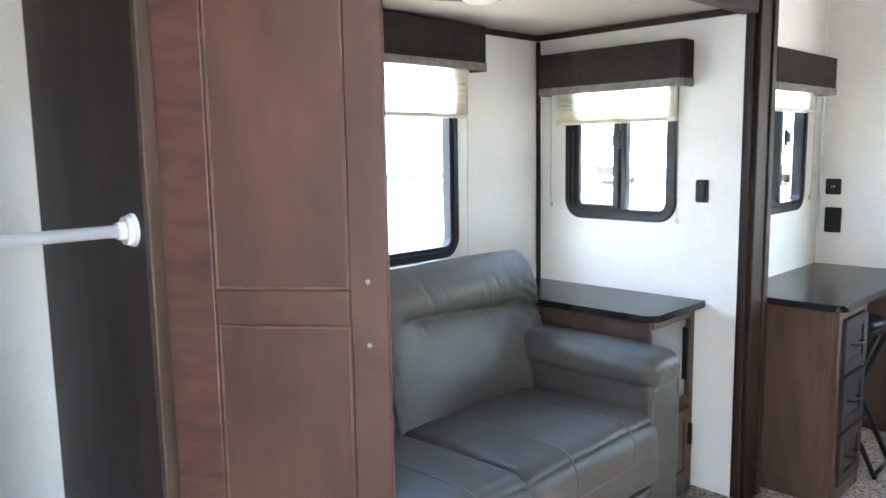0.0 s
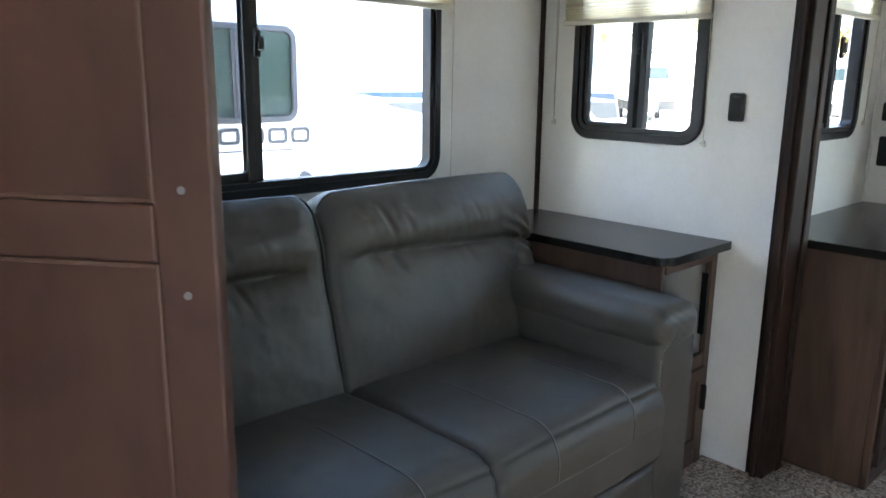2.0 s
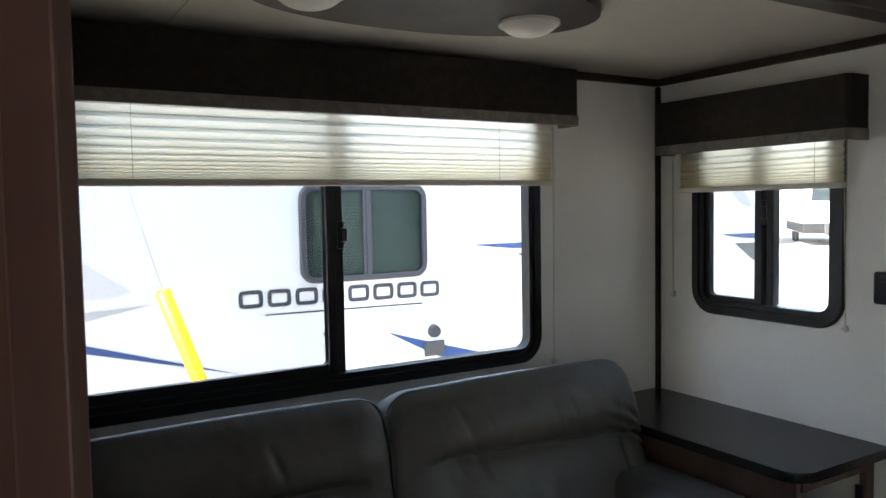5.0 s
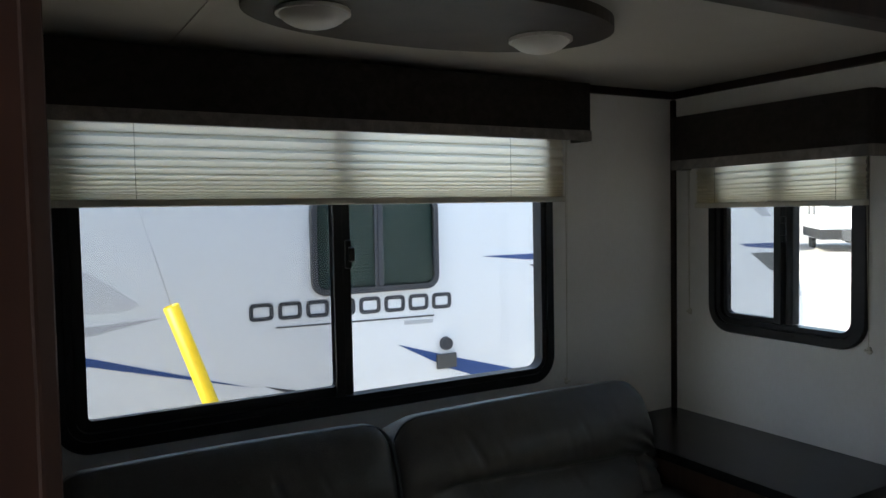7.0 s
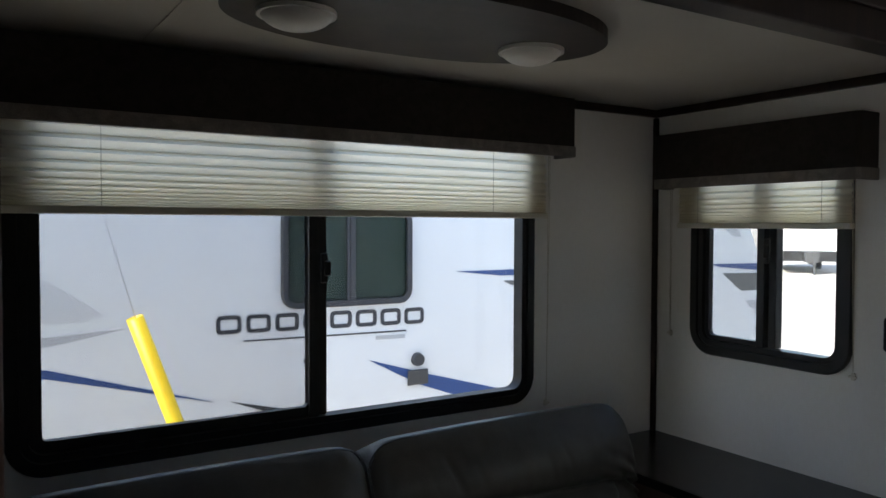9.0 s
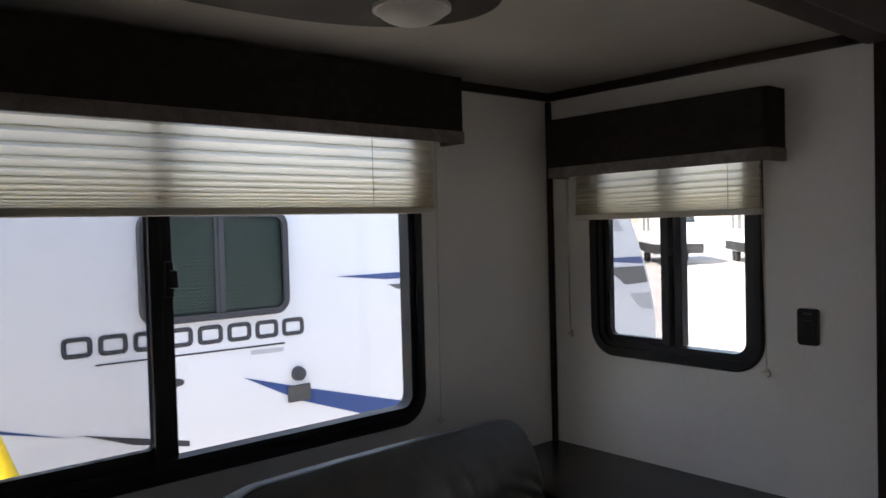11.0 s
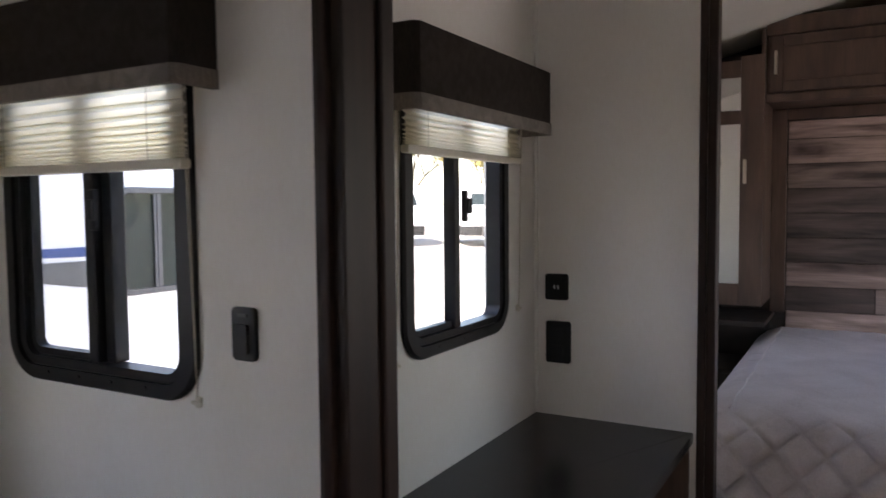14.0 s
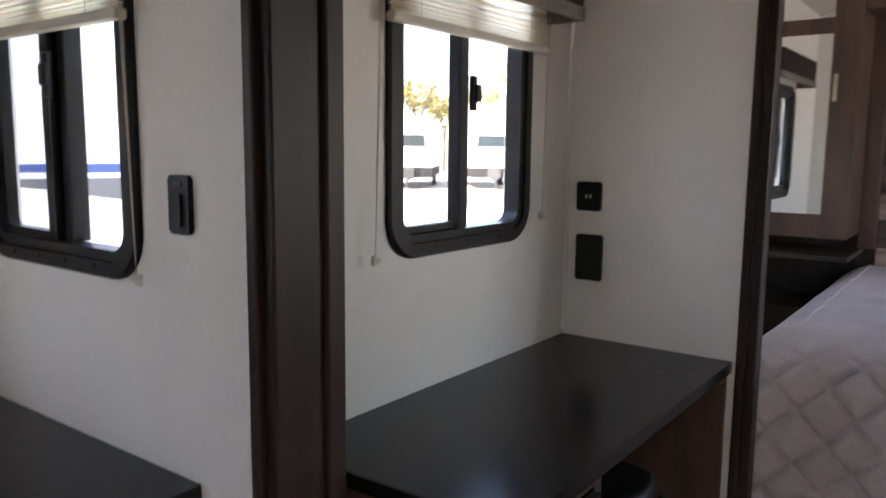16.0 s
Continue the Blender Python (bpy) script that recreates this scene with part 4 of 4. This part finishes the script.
over = tagged(empty("overhead_cabinet", pose(0, 0, 0)), "walnut overhead cabinet above the bed head", "cabinet")
OX = 5.84
boxes("body", [((OX + 0.02, -0.62, 1.90), (PLW - 0.003, 0.924, 2.26)), ((OX - 0.005, -0.62, 2.205), (OX + 0.0195, 0.924, 2.29)), ((OX, -0.62, 1.895), (OX + 0.0195, 0.924, 1.935))], CABWOOD, over, 0.003)
for k in range(3):
    y1 = 0.905 - k * 0.545
    y0 = y1 - 0.535
    dr = boxes("door", [((OX - 0.019, y0, 1.94), (OX - 0.001, y0 + 0.055, 2.20)), ((OX - 0.019, y1 - 0.055, 1.94), (OX - 0.001, y1, 2.20)), ((OX - 0.0185, y0 + 0.0555, 1.94), (OX - 0.0015, y1 - 0.0555, 1.99)), ((OX - 0.0185, y0 + 0.0555, 2.15), (OX - 0.0015, y1 - 0.0555, 2.20)), ((OX - 0.011, y0 + 0.0555, 1.9905), (OX - 0.003, y1 - 0.0555, 2.1495))], CABWOOD, over, 0.003)
    box("handle", (OX - 0.040, y1 - 0.033, 2.02), (OX - 0.030, y1 - 0.019, 2.13), NICKEL, over, 0.003)
    boxes("handle_post", [((OX - 0.0305, y1 - 0.030, 2.03), (OX - 0.0195, y1 - 0.022, 2.04)), ((OX - 0.0305, y1 - 0.030, 2.11), (OX - 0.0195, y1 - 0.022, 2.12))], NICKEL, over)
boxes("face_frame", [((PLW - 0.05, 0.855, 0.863), (PLW - 0.003, 0.924, 1.894)), ((PLW - 0.045, -0.62, 1.84), (PLW - 0.003, 0.8545, 1.894))], CABWOOD, over, 0.003)

# ---- outside ----
tagged(box("ground", (-1500, -1500, -0.95), (1500, 1500, -0.75), GRAVEL, bevel=0), "bright pale gravel lot", "ground", kind="structure")

# outer shell of this trailer, closing it against daylight
tagged(boxes("trailer_shell", [((-1.3, YO - 0.06, -0.35), (PLW + 0.15, 1.2, -0.115)), ((-1.3, YO - 0.12, 2.48), (SUN_GAP[0], YS + 0.12, 2.54)), ((SUN_GAP[1], YO - 0.12, 2.48), (PLW + 0.15, YS + 0.12, 2.54)),
                               ((SUN_GAP[0], YO - 0.12, 2.48), (SUN_GAP[1], SUN_GAP[2], 2.54)), ((SUN_GAP[0], SUN_GAP[3], 2.48), (SUN_GAP[1], YS + 0.12, 2.54)), ((-0.95, 1.203, -0.30), (2.97, YW + 0.06, -0.115)), ((-0.95, 1.36, SC + 0.055), (2.97, YW + 0.06, SC + 0.09)),
                               ((PLW + 0.055, YO - 0.05, -0.1), (PLW + 0.12, YS + 0.06, 2.47)), ((-1.3, YO - 0.05, 2.0), (-1.205, YW, 2.47)),
                               ((-1.2, YO - 0.05, 2.301), (PLW, YO - 0.001, 2.47)), ((2.965, YS, 2.301), (PLW, YS + 0.05, 2.47)), ((-1.2, 1.29, 2.351), (2.965, 1.34, 2.47))], RVWHITE), "white outer shell of the trailer", "trailer body", kind="structure")

nb = tagged(empty("travel_trailer", pose(0, 0, 0)), "white travel trailer with blue and charcoal graphics", "trailer")
YN = 4.61
prof = [(-3.4, -0.28), (6.2, -0.28), (6.75, -0.10), (7.05, 0.10), (7.10, 0.35), (7.07, 0.70), (6.95, 1.08), (6.72, 1.52), (6.42, 1.98), (6.05, 2.32), (5.6, 2.50), (5.0, 2.56), (-3.4, 2.56)]
bm = bmesh.new()
lo = [bm.verts.new((x, YN, z)) for x, z in prof]
hi = [bm.verts.new((x, YN + 2.4, z)) for x, z in prof]
for k in range(len(prof)):
    bm.faces.new((lo[k], lo[(k + 1) % len(prof)], hi[(k + 1) % len(prof)], hi[k]))
bm.faces.new(lo)
bm.faces.new(hi)
finish(bm, "body", RVWHITE, nb)


def decal(name, pts, mat, y=YN - 0.004, t=0.0035):
    bm = bmesh.new()
    a = [bm.verts.new((x, y, z)) for x, z in pts]
    b = [bm.verts.new((x, y + t, z)) for x, z in pts]
    for k in range(len(pts)):
        bm.faces.new((a[k], a[(k + 1) % len(pts)], b[(k + 1) % len(pts)], b[k]))
    bm.faces.new(a)
    bm.faces.new(b)
    return finish(bm, name, mat, nb)


decal("stripe", [(3.58, 1.195), (5.15, 1.195), (5.15, 1.13), (3.95, 1.155)], RVBLUE)
decal("stripe", [(3.98, 1.118), (5.15, 1.108), (5.15, 0.90), (4.05, 1.085)], RVCHAR)
decal("stripe", [(5.62, 1.01), (5.99, 0.945), (6.02, 0.900), (5.62, 0.905)], RVPALE)
decal("stripe", [(5.62, 0.885), (6.00, 0.880), (5.98, 0.845), (5.62, 0.830)], RVGREY)
decal("stripe", [(6.20, 1.180), (6.875, 1.172), (6.905, 1.105), (6.32, 1.150)], RVBLUE)
decal("stripe", [(6.36, 1.095), (6.912, 1.085), (6.972, 0.930), (6.62, 0.930)], RVCHAR)
decal("stripe", [(6.68, 0.845), (7.005, 0.835), (7.050, 0.670), (6.86, 0.700)], RVGREY)
decal("stripe", [(6.15, 1.63), (6.40, 1.63), (6.62, 1.41), (6.50, 1.41)], RVGREY)
decal("stripe", [(2.93, 0.655), (3.36, 0.525), (4.6, 0.18), (4.4, 0.06), (3.30, 0.46)], RVBLUE)
decal("stripe", [(-1.5, 1.02), (1.13, 0.77), (1.98, 0.502), (1.13, 0.725), (-1.5, 0.92)], RVBLUE)
decal("stripe", [(2.05, 0.50), (2.6, 0.36), (2.6, 0.33), (2.3, 0.40)], RVDARK)
decal("stripe", [(-1.5, 1.24), (1.14, 1.22), (1.40, 1.03), (1.30, 1.0), (-1.5, 1.0)], RVPALE)
decal("stripe", [(-1.5, 0.95), (1.14, 0.935), (1.52, 0.955), (1.14, 0.885), (-1.5, 0.885)], RVGREY)

# brand mark as plain dark shapes of its size
for k in range(8):
    x = 1.972 + k * 0.173
    zb = 0.882 - 0.003 * k
    bm = bmesh.new()
    add_ring(bm, [(x + 0.076 + px, zb + 0.055 + pz) for px, pz in rounded(0.146, 0.106, 0.03, seg=5)], [(x + 0.076 + px, zb + 0.055 + pz) for px, pz in rounded(0.096, 0.058, 0.012, seg=5)], 0, 0.004)
    finish(bm, "lettering", RVDARK, nb, m=Matrix.Translation((0, YN - 0.0005, 0)) @ Matrix.Rotation(radians(90), 4, "X"))
decal("lettering_rule", [(2.13, 0.842), (3.20, 0.828), (3.20, 0.818), (2.13, 0.834)], RVDARK)
decal("lettering_small", [(2.98, 0.805), (3.19, 0.800), (3.19, 0.775), (2.98, 0.780)], RVGREY)


def rv_window(x0, x1, z0, z1, blinds):
    w = empty("window", pose((x0 + x1) / 2, YN, (z0 + z1) / 2, 90, 0, 0))
    w.parent = nb
    W, Hh = x1 - x0, z1 - z0
    bm = bmesh.new()
    add_ring(bm, rounded(W, Hh, 0.09), rounded(W - 0.075, Hh - 0.075, 0.06), 0.0005, 0.03, 0.008)
    add_box(bm, (0.0, -Hh / 2 + 0.037, 0.008), (0.035, Hh / 2 - 0.037, 0.026), 0.003)
    finish(bm, "frame", RVDARK, w)
    # dark sheet on the body paints the unlit room behind the glass
    slab("back", rounded(W - 0.07, Hh - 0.07, 0.06), 0.001, 0.003, RVSHADED, w)
    if blinds:
        bm = bmesh.new()
        n = 24
        for k in range(n):
            y = -Hh / 2 + 0.06 + (Hh - 0.12) * k / (n - 1)
            add_box(bm, (-W / 2 + 0.05, y - 0.006, 0.0040), (W / 2 - 0.05, y + 0.006, 0.0075))
        tagged(finish(bm, "blind_slats", RVBLIND, w), "dark green-grey blind slats", kind="stuff")
    slab("glass", rounded(W - 0.07, Hh - 0.07, 0.06), 0.010, 0.013, RVPANE, w)
    box("sash_bar", (-0.022, -Hh / 2 + 0.037, 0.0135), (0.0, Hh / 2 - 0.037, 0.022), RVDARK, w, 0.003)


rv_window(2.355, 3.235, 1.005, 1.612, True)
rv_window(5.08, 5.68, 0.865, 1.56, False)
bm = bmesh.new()
bmesh.ops.create_cone(bm, cap_ends=True, segments=24, radius1=0.046, radius2=0.040, depth=0.03, matrix=Matrix.Translation((3.284, YN - 0.0155, 0.628)) @ Matrix.Rotation(radians(90), 4, "X"))
finish(bm, "side_lamp", RVDARK, nb)
box("marker_lamp", (6.91, YN - 0.02, 0.32), (6.95, YN - 0.0005, 0.37), ORANGE, nb, 0.006)
rod("speaker", (4.47, YN - 0.03, 2.03), (4.47, YN - 0.0005, 2.03), 0.055, RVDARK, nb, 24, r2=0.062)
box("side_hatch", (3.207, YN - 0.022, 0.463), (3.358, YN - 0.0045, 0.562), CHASSIS, nb, 0.006)
slab("badge", [(0.045 * math.cos(a), 0.022 * math.sin(a)) for a in (2 * math.pi * k / 24 for k in range(24))], 0.0005, 0.006, RVDARK, nb, m=facing(2.537, YN, 0.687, 0))
tube("grab_handle", [(6.35, YN - 0.001, 0.40), (6.35, YN - 0.05, 0.42), (6.70, YN - 0.05, 0.42), (6.74, YN - 0.05, 0.36), (6.74, YN - 0.001, 0.25)], 0.014, RVDARK, nb, 8)
for x in (0.2, 1.1):
    rod("wheel", (x, YN + 0.02, -0.42), (x, YN + 0.24, -0.42), 0.33, TYRE, nb, 28)
boxes("underframe", [((-3.3, YN + 0.05, -0.40), (6.4, YN + 2.3, -0.285)), ((6.4, YN + 1.1, -0.40), (8.1, YN + 1.3, -0.285)), ((7.9, YN + 1.15, -0.748), (7.98, YN + 1.25, -0.401))], CHASSIS, nb)

# yellow tube hung outside on a cord
pole = tagged(empty("yellow_tube", pose(0, 0, 0)), "bright yellow plastic tube leaning outside on a thin cord", "tube")
PT, PB = Vector((1.375, 3.627, 1.125)), Vector((1.375 + 0.151 * 4.3, 3.627, 1.125 - 0.435 * 4.3))
dirv = (PB - PT).normalized()
bm = bmesh.new()
ca = [(0.034 * math.cos(a), 0.034 * math.sin(a)) for a in (2 * math.pi * k / 20 for k in range(20))]
cb = [(0.028 * math.cos(a), 0.028 * math.sin(a)) for a in (2 * math.pi * k / 20 for k in range(20))]
add_ring(bm, ca, cb, 0, (PB - PT).length)
tb = finish(bm, "pipe", YELLOW, pole, m=Matrix.Translation(PT) @ dirv.to_track_quat("Z", "Y").to_matrix().to_4x4())
for p in tb.data.polygons:
    p.use_smooth = True
tube("cord", [PT + Vector((0.005, 0, -0.01)), PT + Vector((-0.11, 0.0, 0.405)), PT + Vector((-0.42, 0.0, 1.55))], 0.002, RVGREY, pole, 6)


def far_trailer(m, length, dark, label):
    base = tagged(empty("parked_trailer", m), label, "trailer", group="trailers parked across the lot")
    p = [(0.35, -0.15), (0.0, 0.35), (0.1, 1.2), (0.55, 2.1), (1.2, 2.45), (length, 2.5), (length, -0.2)]
    bm = bmesh.new()
    a = [bm.verts.new((-1.2, x, z)) for x, z in p]
    b = [bm.verts.new((1.2, x, z)) for x, z in p]
    for k in range(len(p)):
        bm.faces.new((a[k], a[(k + 1) % len(p)], b[(k + 1) % len(p)], b[k]))
    bm.faces.new(a)
    bm.faces.new(b)
    finish(bm, "body", RVWHITE, base)
    bm = bmesh.new()
    add_box(bm, (-1.21, -0.02, -0.16), (1.21, length, 0.32), 0.02)
    finish(bm, "skirt", dark, base)
    boxes("window", [((-1.225, 2.0, 1.0), (-1.195, 2.9, 1.7)), ((-1.225, 4.2, 1.0), (-1.195, 4.9, 1.7)), ((1.195, 2.0, 1.0), (1.225, 2.9, 1.7))], RVGLASS, base, 0.01)
    bm = bmesh.new()
    f = [bm.verts.new(q) for q in ((-0.85, 0.14, 1.42), (0.85, 0.14, 1.42), (0.75, 0.42, 1.98), (-0.75, 0.42, 1.98), (-0.85, 0.20, 1.40), (0.85, 0.20, 1.40), (0.75, 0.50, 1.97), (-0.75, 0.50, 1.97))]
    for q in ((0, 1, 2, 3), (4, 5, 6, 7), (0, 1, 5, 4), (1, 2, 6, 5), (2, 3, 7, 6), (3, 0, 4, 7)):
        bm.faces.new([f[i] for i in q])
    finish(bm, "front_glass", RVGLASS, base)
    for x in (-1.12, 0.92):
        for y in (length * 0.58, length * 0.58 + 0.9):
            rod("wheel", (x, y, -0.40), (x + 0.2, y, -0.40), 0.35, TYRE, base, 20)
    boxes("tongue", [((-0.06, -1.2, -0.30), (0.06, 0.6, -0.20)), ((-0.3, -0.55, -0.199), (0.3, -0.1, 0.30)), ((-0.04, -1.15, -0.745), (0.04, -1.05, 0.25))], CHASSIS, base, 0.01)
    return base


a0 = far_trailer(pose(0, 0, 0), 7.5, TYRE, "white travel trailer parked nose out across the lot")
AZ = radians(61)
fwd, side = Vector((math.sin(AZ), math.cos(AZ), 0)), Vector((math.cos(AZ), -math.sin(AZ), 0))
spots = [(-15, 40, 8), (-10.4, 41, 14), (-6.0, 40, 5), (-1.8, 41, 11), (2.6, 40, 7), (6.8, 41, 15), (11.2, 40, 4), (15.6, 41, 12), (20, 42, 9)]
for k, (s, d, t) in enumerate(spots):
    p = fwd * d + side * s
    mt = pose(p.x, p.y, 0, 0, 0, -61 + t)
    if k == 0:
        a0.matrix_basis = mt
    else:
        copy_thing(a0, mt)


def tree(base_at, height, seed):
    rnd = random.Random(seed)
    t = tagged(empty("tree", pose(*base_at)), "thin autumn tree with sparse yellow leaves", "tree", group="trees beyond the lot")
    bm = bmesh.new()
    tips = []
    def limb(p, d, length, r, depth):
        q = p + d * length
        rot = d.to_track_quat("Z", "Y").to_matrix().to_4x4()
        bmesh.ops.create_cone(bm, cap_ends=False, segments=6, radius1=r, radius2=r * 0.62, depth=length, matrix=Matrix.Translation((p + q) / 2) @ rot)
        if depth == 0:
            tips.append(q)
            return
        for _ in range(3 if depth > 1 else 4):
            nd = (d + Vector((rnd.uniform(-0.8, 0.8), rnd.uniform(-0.8, 0.8), rnd.uniform(-0.1, 0.6)))).normalized()
            limb(q, nd, length * rnd.uniform(0.55, 0.8), r * 0.6, depth - 1)
    limb(Vector((0, 0, 0)), Vector((0.02, 0.03, 1)).normalized(), height * 0.32, height * 0.02, 4)
    finish(bm, "trunk", BARK, t)
    bm = bmesh.new()
    for q in tips:
        for _ in range(7):
            c = q + Vector((rnd.gauss(0, 0.35), rnd.gauss(0, 0.35), rnd.gauss(0, 0.35)))
            u = Vector((rnd.gauss(0, 1), rnd.gauss(0, 1), rnd.gauss(0, 1))).normalized() * 0.16
            w = u.cross(Vector((rnd.gauss(0, 1), rnd.gauss(0, 1), rnd.gauss(0, 1)))).normalized() * 0.11
            bm.faces.new([bm.verts.new(c + u), bm.verts.new(c + w), bm.verts.new(c - u), bm.verts.new(c - w)])
    tagged(finish(bm, "leaves", LEAF, t), kind="stuff")
    return t


tr = [tree((0, 0, -0.75), 9.0, 4), tree((0, 0, -0.75), 7.5, 9)]
first = [False, False]
for k in range(14):
    s, d = -30 + k * 4.6 + 1.3 * math.sin(k * 2.1), 66 + 5 * math.sin(k * 1.7)
    p = fwd * d + side * s
    mt = pose(p.x, p.y, -0.75, 0, 0, 47 * k)
    if not first[k % 2]:
        tr[k % 2].matrix_basis, first[k % 2] = mt, True
    else:
        copy_thing(tr[k % 2], mt)

# ---- planks of the bed head, piece by piece ----
head = bpy.data.objects["wall_head"]
rnd = random.Random(11)
z, row = 0.62, 0
while z < 1.82:
    h = min(0.125, 1.838 - z)
    y = 0.853
    first_len = rnd.uniform(0.35, 0.9)
    while y > -0.60:
        ln = min(first_len, y + 0.62)
        t = 0.010 + rnd.uniform(0, 0.004)
        pl = box("plank", (-t / 2, -ln / 2 + 0.001, -h / 2 + 0.0015), (t / 2, ln / 2 - 0.001, h / 2 - 0.0015), PLANK, bevel=0.002, seg=1)
        pl.matrix_basis = Matrix.Translation((PLW - t / 2 - 0.0008, y - ln / 2, z + h / 2))
        pl.parent = head
        y -= ln
        first_len = rnd.uniform(0.6, 1.2)
    z += h
    row += 1
